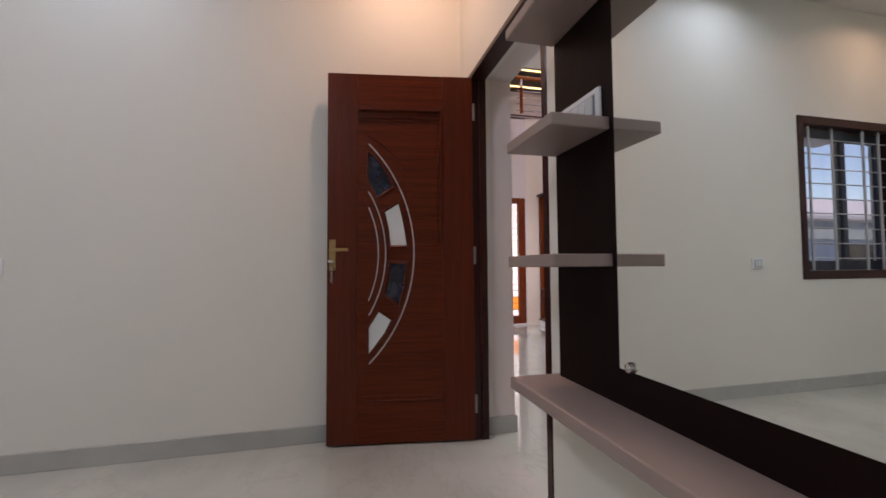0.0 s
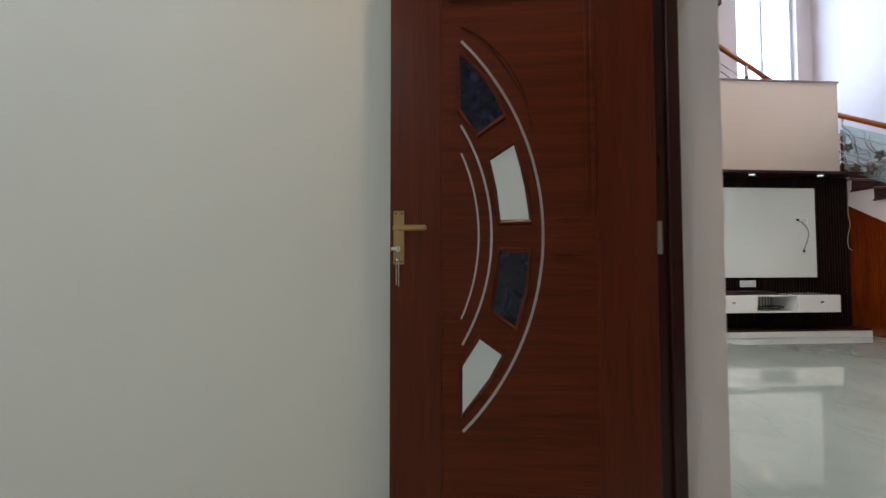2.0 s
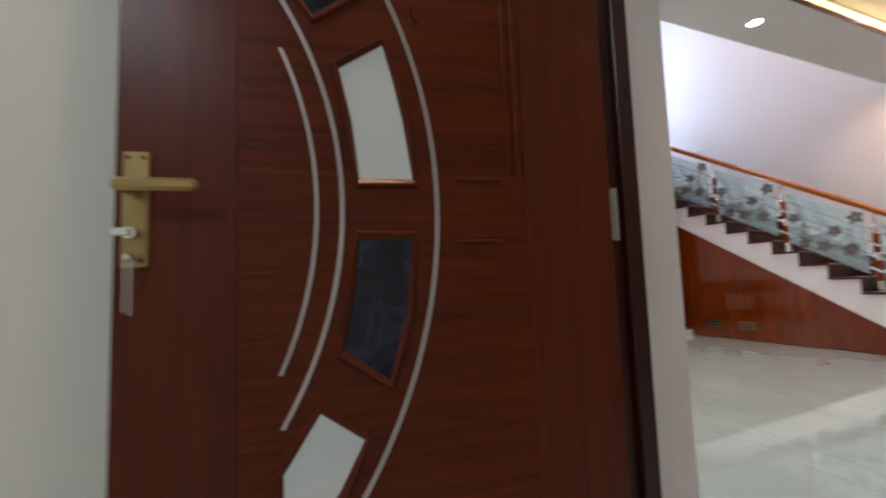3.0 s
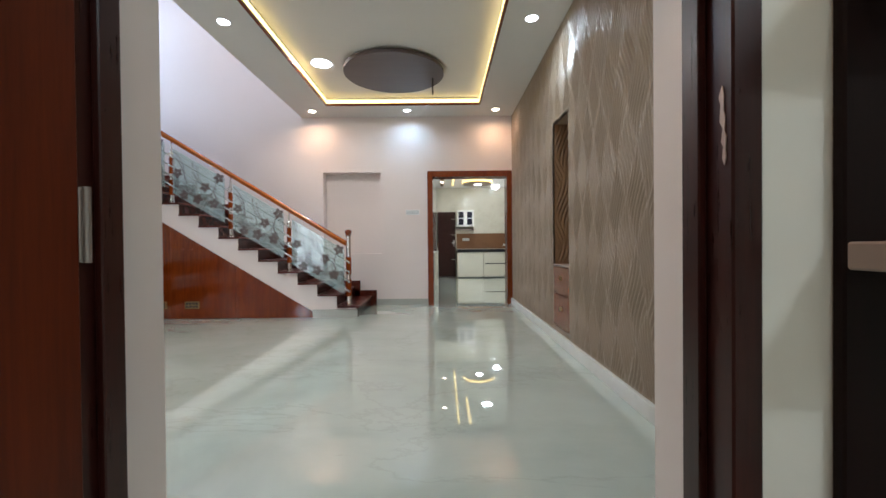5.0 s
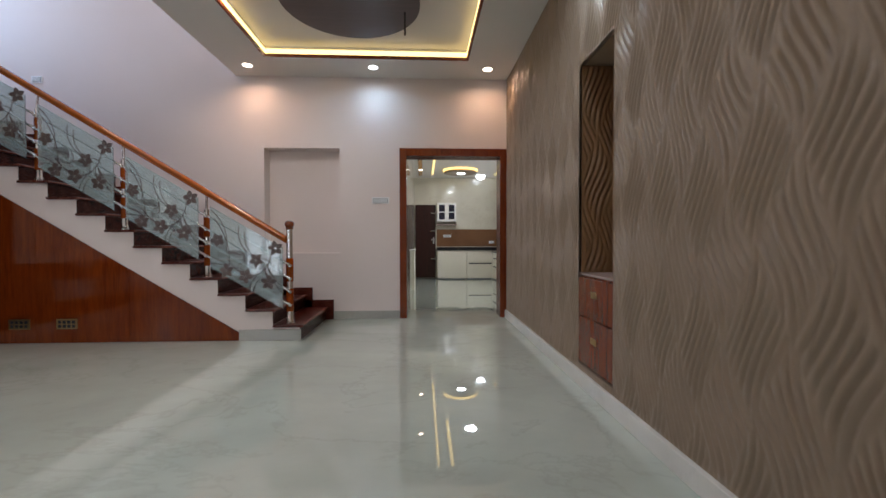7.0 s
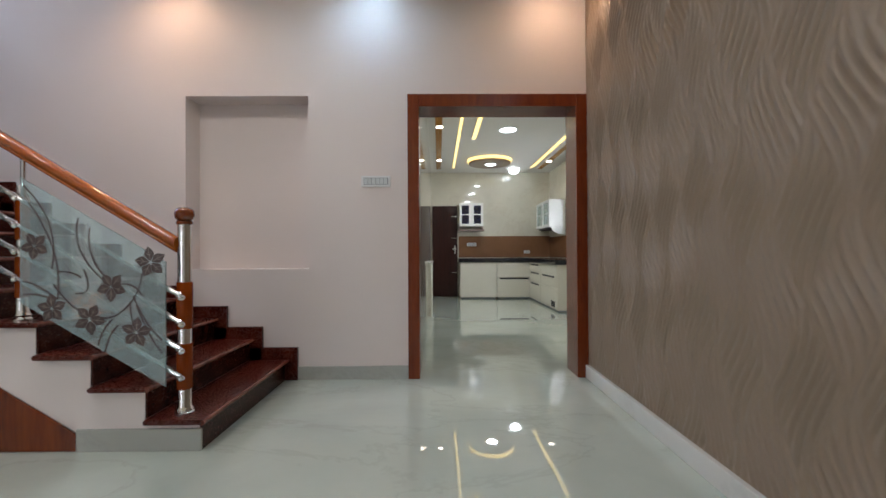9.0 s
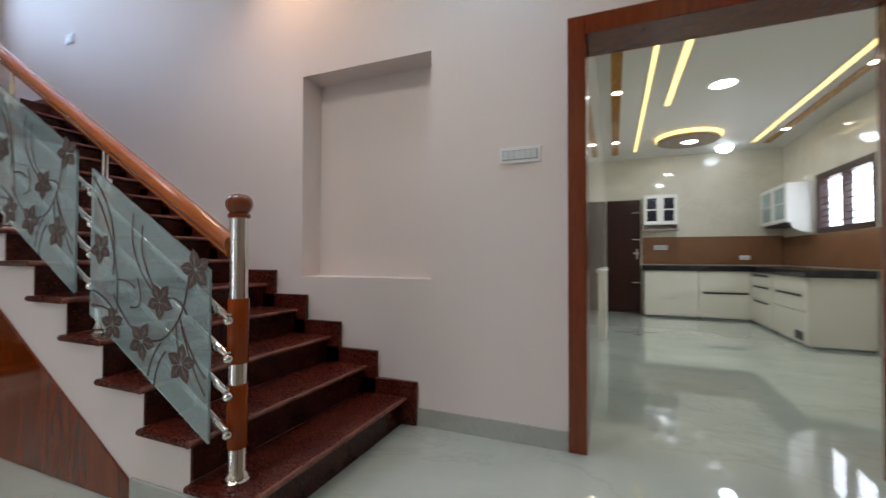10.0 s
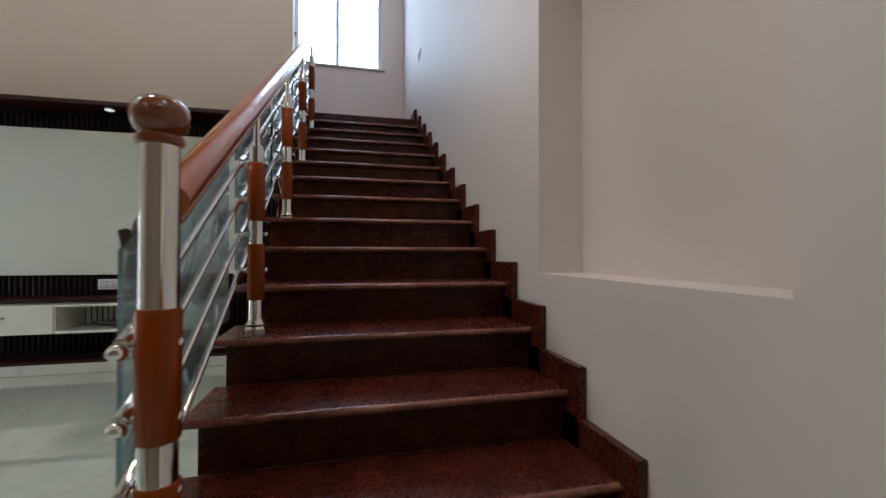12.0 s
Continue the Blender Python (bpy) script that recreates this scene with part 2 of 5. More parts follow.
def box(x0, x1, y0, y1, z0, z1, bevel=0.0, bm=None, segments=1):
    own = bmesh.new()
    bmesh.ops.create_cube(own, size=1)
    for v in own.verts:
        v.co = Vector(((x0 + x1) / 2 + v.co.x * (x1 - x0), (y0 + y1) / 2 + v.co.y * (y1 - y0), (z0 + z1) / 2 + v.co.z * (z1 - z0)))
    if bevel:
        bmesh.ops.bevel(own, geom=own.edges[:], offset=bevel, segments=segments, affect="EDGES", clamp_overlap=True)
    return join(bm, own) if bm is not None else own


def join(bm, other):
    me = bpy.data.meshes.new("tmp")
    other.to_mesh(me)
    other.free()
    bm.from_mesh(me)
    bpy.data.meshes.remove(me)
    return bm


def tube(a, b, r0, r1=None, n=14, bm=None):
    a, b = Vector(a), Vector(b)
    own = bmesh.new()
    bmesh.ops.create_cone(own, cap_ends=True, segments=n, radius1=r0, radius2=r0 if r1 is None else r1, depth=(b - a).length)
    m = Matrix.Translation((a + b) / 2) @ (b - a).to_track_quat("Z", "Y").to_matrix().to_4x4()
    bmesh.ops.transform(own, matrix=m, verts=own.verts)
    return join(bm, own) if bm is not None else own


def ball(c, r, squash=1.0, bm=None, n=20):
    own = bmesh.new()
    bmesh.ops.create_uvsphere(own, u_segments=n, v_segments=n // 2, radius=r)
    bmesh.ops.transform(own, matrix=Matrix.Translation(c) @ Matrix.Diagonal((1, 1, squash, 1)), verts=own.verts)
    return join(bm, own) if bm is not None else own


def turned(c, profile, n=24, bm=None):
    """A turned body round the upright axis through c from (radius, height) pairs."""
    own = bmesh.new()
    rings = [[own.verts.new((c[0] + r * math.cos(2 * math.pi * k / n), c[1] + r * math.sin(2 * math.pi * k / n), c[2] + z)) for k in range(n)] for r, z in profile]
    for lo, hi in zip(rings, rings[1:]):
        for k in range(n):
            own.faces.new((lo[k], lo[(k + 1) % n], hi[(k + 1) % n], hi[k]))
    own.faces.new(rings[0][::-1])
    own.faces.new(rings[-1])
    return join(bm, own) if bm is not None else own


def prism(points, axis, lo, hi, bm=None):
    """A flat outline of (a, b) pairs made solid along an axis: 'y' takes (x, z), 'x' takes (y, z), 'z' takes (x, y)."""
    own = bm if bm is not None else bmesh.new()

    def at(p, c):
        return {"y": (p[0], c, p[1]), "x": (c, p[0], p[1]), "z": (p[0], p[1], c)}[axis]
    front, back = [own.verts.new(at(p, lo)) for p in points], [own.verts.new(at(p, hi)) for p in points]
    fs = [own.faces.new(front), own.faces.new(back[::-1])]
    for k in range(len(points)):
        j = (k + 1) % len(points)
        fs.append(own.faces.new((front[k], back[k], back[j], front[j])))
    bmesh.ops.recalc_face_normals(own, faces=fs)
    return own


def ribbon(points, width, axis, lo, hi, bm):
    """A band of that width along (a, b) points, made solid along an axis."""
    left, right = [], []
    for k, p in enumerate(points):
        q0, q1 = Vector(points[max(k - 1, 0)]), Vector(points[min(k + 1, len(points) - 1)])
        d = (q1 - q0).normalized()
        n = Vector((-d.y, d.x)) * width / 2
        left.append(tuple(Vector(p) + n)), right.append(tuple(Vector(p) - n))
    for k in range(len(points) - 1):
        prism([left[k], left[k + 1], right[k + 1], right[k]], axis, lo, hi, bm)
    return bm


def curve_tube(name, points, r, material, parent=None, label=""):
    """A round wire swept along a smooth line through the points, as one mesh."""
    p = [Vector(q) for q in points]
    p = [p[0] * 2 - p[1]] + p + [p[-1] * 2 - p[-2]]
    line = []
    for k in range(1, len(p) - 2):
        for t in (0.0, 0.25, 0.5, 0.75):
            line.append(0.5 * (2 * p[k] + (p[k + 1] - p[k - 1]) * t + (2 * p[k - 1] - 5 * p[k] + 4 * p[k + 1] - p[k + 2]) * t * t + (3 * p[k] - p[k - 1] - 3 * p[k + 1] + p[k + 2]) * t ** 3))
    line.append(p[-2])
    bm = bmesh.new()
    side = Vector((0.31, 0.95, 0.05))
    rings = []
    for k, c in enumerate(line):
        d = (line[min(k + 1, len(line) - 1)] - line[max(k - 1, 0)]).normalized()
        side = (side - d * side.dot(d)).normalized()
        up = d.cross(side)
        rings.append([bm.verts.new(c + r * (math.cos(h) * side + math.sin(h) * up)) for h in [math.pi * j / 4 for j in range(8)]])
    for lo, hi in zip(rings, rings[1:]):
        for j in range(8):
            bm.faces.new((lo[j], lo[(j + 1) % 8], hi[(j + 1) % 8], hi[j]))
    bm.faces.new(rings[0][::-1])
    bm.faces.new(rings[-1])
    return part(name, bm, material, parent, label, smooth=True)


def wall(axis, c0, c1, s0, s1, z0, z1, holes=()):
    """A wall across axis from c0 to c1, along s0..s1, with holes (a0, a1, b0, b1) cut through it."""
    bm = bmesh.new()
    us = sorted({s0, s1, *(h[0] for h in holes), *(h[1] for h in holes)})
    zs = sorted({z0, z1, *(h[2] for h in holes), *(h[3] for h in holes)})

    def solid(i, j):
        if not (0 <= i < len(us) - 1 and 0 <= j < len(zs) - 1):
            return False
        u, z = (us[i] + us[i + 1]) / 2, (zs[j] + zs[j + 1]) / 2
        return not any(h[0] < u < h[1] and h[2] < z < h[3] for h in holes)
    verts = {}

    def v(i, j, c):
        if (i, j, c) not in verts:
            verts[i, j, c] = bm.verts.new((c, us[i], zs[j]) if axis == "x" else (us[i], c, zs[j]))
        return verts[i, j, c]
    for i in range(len(us) - 1):
        for j in range(len(zs) - 1):
            if not solid(i, j):
                continue
            for c in (c0, c1):
                bm.faces.new((v(i, j, c), v(i + 1, j, c), v(i + 1, j + 1, c), v(i, j + 1, c)))
            for di, dj, e in ((-1, 0, ((i, j), (i, j + 1))), (1, 0, ((i + 1, j), (i + 1, j + 1))), (0, -1, ((i, j), (i + 1, j))), (0, 1, ((i, j + 1), (i + 1, j + 1)))):
                if not solid(i + di, j + dj):
                    (a, b), (c, d) = e
                    bm.faces.new((v(a, b, c0), v(c, d, c0), v(c, d, c1), v(a, b, c1)))
    bmesh.ops.recalc_face_normals(bm, faces=bm.faces[:])
    return bm


def downlight(x, y, z, r, lens, group, power, colour, label):
    d = thing("downlight", (x, y, z), label, "ceiling light", group)
    bm = turned((x, y, z), [(r * 1.0, -0.001), (r * 1.25, -0.004), (r * 1.3, -0.0005), (r * 1.3, 0.002)])
    part("trim_ring", bm, M_PLASTIC, d)
    part("lens", turned((x, y, z), [(r * 0.97, -0.006), (r * 0.97, -0.0045)]), lens, d, "glowing lens")
    if power:
        lamp = area_lamp("downlight_lamp", (x, y, z - 0.012), (x, y, 0), r * 2, r * 2, power, colour, "DISK")
        if r < 0.06:
            lamp.data.spread = radians(152)
    return d

# ---- structure: floors ----
structure("floor", box(-6.6, 1.9, BY + 0.14, 0.125, -0.12, 0.0), M_FLOOR, "pale grey polished marble floor of the hall", "floor")
structure("floor_bedroom", box(-0.7, 4.4, -11.2, BY + 0.14, -0.12, -0.0), M_FLOOR_BED, "pale green-grey polished marble bedroom floor", "floor")
structure("floor_kitchen", box(-0.3, 3.1, 0.125, 6.5, -0.12, 0.0), M_FLOOR, "pale polished marble floor of the kitchen", "floor")

# ---- structure: hall walls ----
NICHE = (-1.80, -0.807, 0.892, 2.30)
KD = (0.0, RX, 0.0, 2.31)
structure("wall_far", wall("y", 0.0, 0.20, LX, RX + 0.2, 0, TOP, [NICHE, KD]), M_HALL, "pale pink painted wall with a shallow recess", "wall")
structure("wall_far_back", wall("y", 0.20, 0.25, LX, RX + 0.2, 0, TOP, [KD]), M_HALL, "painted back of the recessed wall", "wall")
structure("wall_landing", wall("x", LX - 0.2, LX, -6.8, 0.25, 0, TOP, [(-1.47, -0.30, 3.54, 6.1)]), M_HALL, "pale pink wall with a tall window", "wall")
structure("wall_television", wall("x", TVX - 0.15, TVX, -4.25, -1.29, 0, 3.57), M_PARAPET, "pale pink wall ending in a parapet", "wall")
bm = box(TVX - 0.17, TVX + 0.02, -6.3, -1.275, 3.57, 3.595, 0.004)
structure("trim_parapet", bm, M_LAMINATE, "thin coping on the parapet", "trim")
DOORWAY = (-0.313, 0.672, 0.0, 2.16)
structure("wall_door_hall", wall("y", BY + 0.14, NY, -6.55, RX + 0.2, 0, TOP, [DOORWAY, (-3.75, -2.9, 0.25, 1.75)]), M_REVEAL, "pale pink painted wall with a doorway", "wall")
structure("wall_side", wall("x", TVX - 0.15, TVX, -6.46, -4.25, 0, 3.55, [(-5.1, -4.27, 0.03, 2.17)]), M_HALL, "pale pink wall with a glazed opening", "wall")
structure("wall_upper", wall("x", SOFF_X, SOFF_X + 0.12, NY, 0, SOFF + 0.3, TOP), M_HALL, "plain wall above the ceiling edge", "wall")
structure("ceiling_void", box(LX - 0.2, SOFF_X + 0.12, -6.6, 0.25, TOP, TOP + 0.15), M_CEIL, "white ceiling of the double-height part", "ceiling")

# textured wall: solid behind, a relief sheet in front
WN = (-3.19, -2.64, 0.15, 2.33)
structure("wall_right", wall("x", RX + 0.030, RX + 0.26, NY, 0.0, 0, SOFF + 0.4, [WN]), M_TAUPE, "taupe wall with a tall narrow recess", "wall")
structure("wall_right_outer", wall("x", RX + 0.26, RX + 0.4, BY, 0.0, 0, SOFF + 0.4), M_TAUPE, "plain outer side of the wall", "wall")


def relief_height(y, z):
    """Leaf-shaped bundles of slanting S-curved ridges in a staggered lattice, each fading out at its rim."""
    wide, tall, pitch = 0.285, 0.62, 0.0385
    y = y + 0.016 * np.sin(2.1 * z + 0.7 * y) + 0.012 * np.sin(5.3 * y + 1.0)
    z = z + 0.05 * np.sin(1.9 * y) + 0.07 * np.sin(6.1 * y + 0.6 * z)
    bodies, crests = [], []
    for lane in (0, 1):
        yc = (np.floor(y / wide - 0.5 * lane) + 0.5 + 0.5 * lane) * wide
        zc = (np.floor(z / tall - 0.5 * lane) + 0.5 + 0.5 * lane) * tall
        u, v = (y - yc) / (wide / 2), (z - zc) / (tall / 2)
        turn = 1.0 if lane else -1.0
        shift = turn * (0.072 * v + 0.022 * np.sin(np.pi * v))
        bodies.append(1 - 0.5 * np.abs(u) - 0.5 * np.abs(v))
        crests.append(np.abs(np.cos(np.pi * (y - yc + shift) / pitch)) ** 0.75 - 0.70)
    lead = bodies[0] - bodies[1]
    w = np.clip(np.abs(lead) * 2.7, 0, 1)
    crest = np.where(lead > 0, crests[0], crests[1])
    return 0.0235 * (0.34 + 0.66 * w * w * (3 - 2 * w)) * crest + 0.0005 * np.sin(70 * y + 31 * z)


def relief_sheet(name, x, y0, y1, z0, z1, hole, material, label, step=0.0056, depth=1.0, scale=1.0):
    ny, nz = int((y1 - y0) / step), int((z1 - z0) / 0.0105)
    ys = np.linspace(y0, y1, ny + 1)
    zs = np.linspace(z0, z1, nz + 1)
    if hole:
        ys = np.sort(np.concatenate([ys, hole[:2]]))
        zs = np.sort(np.concatenate([zs, hole[2:]]))
    yy, zz = np.meshgrid(ys, zs, indexing="ij")
    rim = np.minimum(np.minimum(yy - y0, y1 - yy), np.minimum(zz - z0, z1 - zz))
    if hole:
        gap = np.maximum(np.maximum(hole[0] - yy, yy - hole[1]), np.maximum(hole[2] - zz, zz - hole[3]))
        rim = np.minimum(rim, np.abs(gap))
    flat = np.clip(rim / 0.035, 0, 1)
    co = np.stack([x - depth * flat * relief_height(yy * scale, zz * scale), yy, zz], -1).reshape(-1, 3)
    k = len(zs)
    faces = []
    for i in range(len(ys) - 1):
        cy = (ys[i] + ys[i + 1]) / 2
        for j in range(k - 1):
            if hole and hole[0] < cy < hole[1] and hole[2] < (zs[j] + zs[j + 1]) / 2 < hole[3]:
                continue
            faces.append((i * k + j, i * k + j + 1, (i + 1) * k + j + 1, (i + 1) * k + j))
    me = bpy.data.meshes.new(name)
    me.from_pydata(co.tolist(), [], faces)
    me.polygons.foreach_set("use_smooth", [True] * len(me.polygons))
    me.materials.append(material)
    return tagged(new(name, me), label, "wall", kind="structure")


relief_sheet("wall_right_relief", RX - 0.002, NY + 0.001, -0.001, 0.10, SOFF, WN, M_TAUPE, "taupe wave-textured wall covering")

# tall recess with wave board and two drawers
recess = thing("recess_drawer_unit", (RX + 0.1, -2.915, 0.15), "two brown drawers under a wave-carved board in the wall recess", "drawer unit")
part("lower_body", box(RX + 0.02, RX + 0.25, WN[0] + 0.003, WN[1] - 0.003, 0.153, 0.80, 0.002), M_TEAK, recess)
for z0, z1 in ((0.165, 0.50), (0.51, 0.785)):
    dr = part("drawer_front", box(RX - 0.002, RX + 0.018, WN[0] + 0.006, WN[1] - 0.006, z0, z1, 0.003), M_TEAK, recess)
    zc = (z0 + z1) / 2 + 0.03
    b = box(RX - 0.006, RX - 0.002, -2.955, -2.865, zc - 0.022, zc + 0.022, 0.001)
    part("handle", box(RX - 0.0075, RX - 0.0062, -2.940, -2.880, zc - 0.012, zc + 0.012, 0.0005, bm=b), M_BRASS, dr, "small square recessed handle")
part("ledge", box(RX + 0.0, RX + 0.25, WN[0] + 0.003, WN[1] - 0.003, 0.801, 0.815, 0.002), M_LAMINATE, recess)
back = relief_sheet("wave_board", WN[1] - 0.02, -(RX + 0.25), -(RX + 0.01), 0.816, WN[3] - 0.001, None, M_NICHE, "brown wave-carved board", depth=0.75, scale=0.9)
back.data.transform(Matrix.Rotation(radians(90), 4, "Z"))
back.parent = recess
back.matrix_parent_inverse = Matrix.Translation(-Vector(recess.location))
del back["kind"], back["category"]
part("back_board", box(RX + 0.24, RX + 0.255, WN[0] + 0.002, WN[1] - 0.002, 0.816, WN[3] - 0.002), M_NICHE, recess)

# ---- structure: hall ceiling with tray ----
TRAY = (-1.56, 0.86, -5.75, -0.60)
TRAY_Z = 3.375


def slab_with_hole(x0, x1, y0, y1, z0, z1, hole):
    bm = bmesh.new()
    hx0, hx1, hy0, hy1 = hole
    for a in ((x0, hx0, y0, y1), (hx1, x1, y0, y1), (hx0, hx1, y0, hy0), (hx0, hx1, hy1, y1)):
        box(a[0], a[1], a[2], a[3], z0, z1, bm=bm)
    return bm


structure("ceiling", slab_with_hole(SOFF_X, RX + 0.26, NY, 0.0, SOFF, SOFF + 0.30, TRAY), M_CEIL, "white false ceiling with a lit tray", "ceiling")
structure("ceiling_tray", box(TRAY[0], TRAY[1], TRAY[2], TRAY[3], TRAY_Z, TRAY_Z + 0.1), M_CEIL, "white raised tray of the ceiling", "ceiling")
led = thing("cove_light", ((TRAY[0] + TRAY[1]) / 2, (TRAY[2] + TRAY[3]) / 2, SOFF), "warm yellow led strip round the ceiling tray", "cove light")
for x0, x1, y0, y1 in ((TRAY[0], TRAY[0] + 0.012, TRAY[2], TRAY[3]), (TRAY[1] - 0.012, TRAY[1], TRAY[2], TRAY[3]),
                       (TRAY[0] + 0.012, TRAY[1] - 0.012, TRAY[2], TRAY[2] + 0.012), (TRAY[0] + 0.012, TRAY[1] - 0.012, TRAY[3] - 0.012, TRAY[3])):
    part("led_strip", box(x0, x1, y0, y1, SOFF + 0.035, SOFF + 0.085), M_LED, led)
for x0, x1, y0, y1 in ((TRAY[0] - 0.012, TRAY[0] + 0.016, TRAY[2] - 0.012, TRAY[3] + 0.012), (TRAY[1] - 0.016, TRAY[1] + 0.012, TRAY[2] - 0.012, TRAY[3] + 0.012),
                       (TRAY[0] + 0.016, TRAY[1] - 0.016, TRAY[2] - 0.012, TRAY[2] + 0.016), (TRAY[0] + 0.016, TRAY[1] - 0.016, TRAY[3] - 0.016, TRAY[3] + 0.012)):
    part("wooden_lip", box(x0, x1, y0, y1, SOFF - 0.006, SOFF + 0.026, 0.002), M_TEAK, led, "brown wooden lip")

disc = thing("ceiling_disc", (-0.37, -1.64, TRAY_Z), "dark brown round veneered ceiling disc", "ceiling panel")
part("disc", turned((-0.37, -1.64, 3.30), [(0.655, 0.0), (0.66, 0.004), (0.66, 0.040), (0.655, 0.044)], 64), M_DISC, disc, smooth=False)
part("spacer", turned((-0.37, -1.64, 3.344), [(0.50, 0.0), (0.50, 0.031)], 32), M_CEIL, disc)
part("fan_rod", tube((0.14, -1.52, 3.08), (0.14, -1.52, 3.30), 0.009), M_IRON, disc, "thin dark hanging rod")

# lights of the hall
HALL_SPOTS = "downlights in the hall ceiling"
for x, y, lens, colour, power in ((-1.87, -0.34, M_LENS_W, WARM, 4.5), (-0.31, -0.34, M_LENS_C, (0.52, 0.80, 1.0), 4.5), (1.146, -0.35, M_LENS_W, WARM, 4.5),
                                  (-1.885, -3.06, M_LENS_C, COOL, 8), (1.147, -3.08, M_LENS_C, COOL, 8),
                                  # out of view, added by symmetry for ambient light
                                  (-1.87, -5.9, M_LENS_C, COOL, 8), (1.146, -5.9, M_LENS_C, COOL, 6)):
    downlight(x, y, SOFF, 0.055, lens, HALL_SPOTS, power, colour, "small round recessed downlight, switched on")
downlight(-1.28, -1.83, TRAY_Z, 0.125, M_LENS_C, "round panel lights in the tray", 21, NEUTRAL, "round white panel light, switched on")
# second panel, out of view, added to light the near hall
downlight(-1.28, -4.4, TRAY_Z, 0.125, M_LENS_C, "round panel lights in the tray", 21, NEUTRAL, "round white panel light, switched on")

# unseen pair, added to brighten the double-height part and its parapet
for y in (-1.6, -3.6):
    downlight(-3.3, y, TOP, 0.12, M_LENS_W, "round lights in the high ceiling", 19, (1.0, 0.88, 0.78), "unseen round warm light added in the high ceiling")

# ---- skirtings of the hall ----
SK = 0.105
structure("baseboard_far", box(-0.90, -0.002, -0.014, -0.001, 0.0, SK, 0.002), M_SKIRT, "grey marble skirting", "baseboard")
structure("baseboard_right", box(RX - 0.030, RX - 0.001, NY + 0.0, -0.022, 0.0, SK, 0.003), M_WHITE_STONE, "pale marble skirting", "baseboard")
structure("baseboard_reveal", box(-0.3125, -0.298, BY + 0.095, NY + 0.012, 0.0, 0.10, 0.002), M_SKIRT, "grey marble skirting round the jamb", "baseboard")
structure("baseboard_hall_door_wall", box(-4.9, -0.313, NY + 0.001, NY + 0.013, 0.0, 0.10, 0.002), M_SKIRT, "grey marble skirting", "baseboard")

# ---- kitchen doorway frame ----
kf = thing("door_frame", (0.73, 0.1, 0), "polished reddish-brown wooden doorway lining", "door frame")
part("jamb", box(0.0, 0.092, -0.022, 0.262, 0.0, 2.31, 0.004), M_TEAK, kf)
part("jamb", box(RX - 0.092, RX - 0.002, -0.022, 0.262, 0.0, 2.31, 0.004), M_TEAK, kf)
hb = box(0.092, RX - 0.092, -0.022, 0.262, 2.208, 2.31, 0.004)
part("head", hb, M_TEAK, kf)

# ---- switch plates ----


def switch_plate(at, w, h, normal, group="", rockers=4, label="white switch plate with a row of rockers"):
    """normal: the axis that the plate faces, as '-y' or '+x' or '-x'."""
    s = thing("switch_plate", at, label, "switch", group)
    x, y, z = at

    def slab(a0, a1, z0, z1, d0, d1):
        if normal == "-y":
            return box(x + a0, x + a1, y - d1, y - d0, z + z0, z + z1, 0.0015)
        if normal == "+x":
            return box(x + d0, x + d1, y + a0, y + a1, z + z0, z + z1, 0.0015)
        return box(x - d1, x - d0, y + a0, y + a1, z + z0, z + z1, 0.0015)
    part("surround", slab(-w / 2, w / 2, -h / 2, h / 2, 0.0005, 0.011), M_PLASTIC, s)
    part("recess", slab(-w / 2 + 0.018, w / 2 - 0.018, -h / 2 + 0.016, h / 2 - 0.016, 0.0112, 0.0125), M_GREY, s)
    step = (w - 0.044) / rockers
    for k in range(rockers):
        a = -w / 2 + 0.022 + k * step
        part("rocker", slab(a, a + step - 0.003, -h / 2 + 0.020, h / 2 - 0.020, 0.0127, 0.0175), M_ROCKER, s)
    return s


switch_plate((-0.258, 0.0, 1.602), 0.235, 0.088, "-y", rockers=6)
switch_plate((-4.67, 0.0, 3.15), 0.14, 0.09, "-y", rockers=2, label="small white switch plate above the stair")

# ---- stair ----
N_STEPS = 15
stair = thing("staircase", (-2.8, -0.6, 0), "red granite stair with white plastered side", "stair")


def riser_x(k):
    """Face of riser k, counted from 1."""
    return STEP0 - RUN * (k - 1)


END_X = riser_x(N_STEPS) - 0.02
# plastered body: steps above, sloping line of the cupboard below
steps = [(riser_x(1) - 0.012, 0.0)]
for k in range(1, N_STEPS + 1):
    steps.append((riser_x(k) - 0.012, RISE * k - 0.026))
    if k < N_STEPS:
        steps.append((riser_x(k + 1) - 0.012, RISE * k - 0.026))
steps.append((END_X, RISE * N_STEPS - 0.026))
SLOPE0, SLOPE = -1.63, 0.61          # sloping lower edge: z = 0.09 + SLOPE * (SLOPE0 - x)
steps += [(END_X, 0.09 + SLOPE * (SLOPE0 - END_X)), (SLOPE0, 0.09), (SLOPE0, 0.0)]
part("plastered_side", prism(steps, "y", STAIR_Y, -0.03), M_HALL, stair, "white plastered stair side")
part("side_skirting", box(SLOPE0, riser_x(1) + 0.004, STAIR_Y - 0.014, STAIR_Y - 0.0005, 0.0, 0.115, 0.002), M_SKIRT, stair, "grey marble skirting strip")
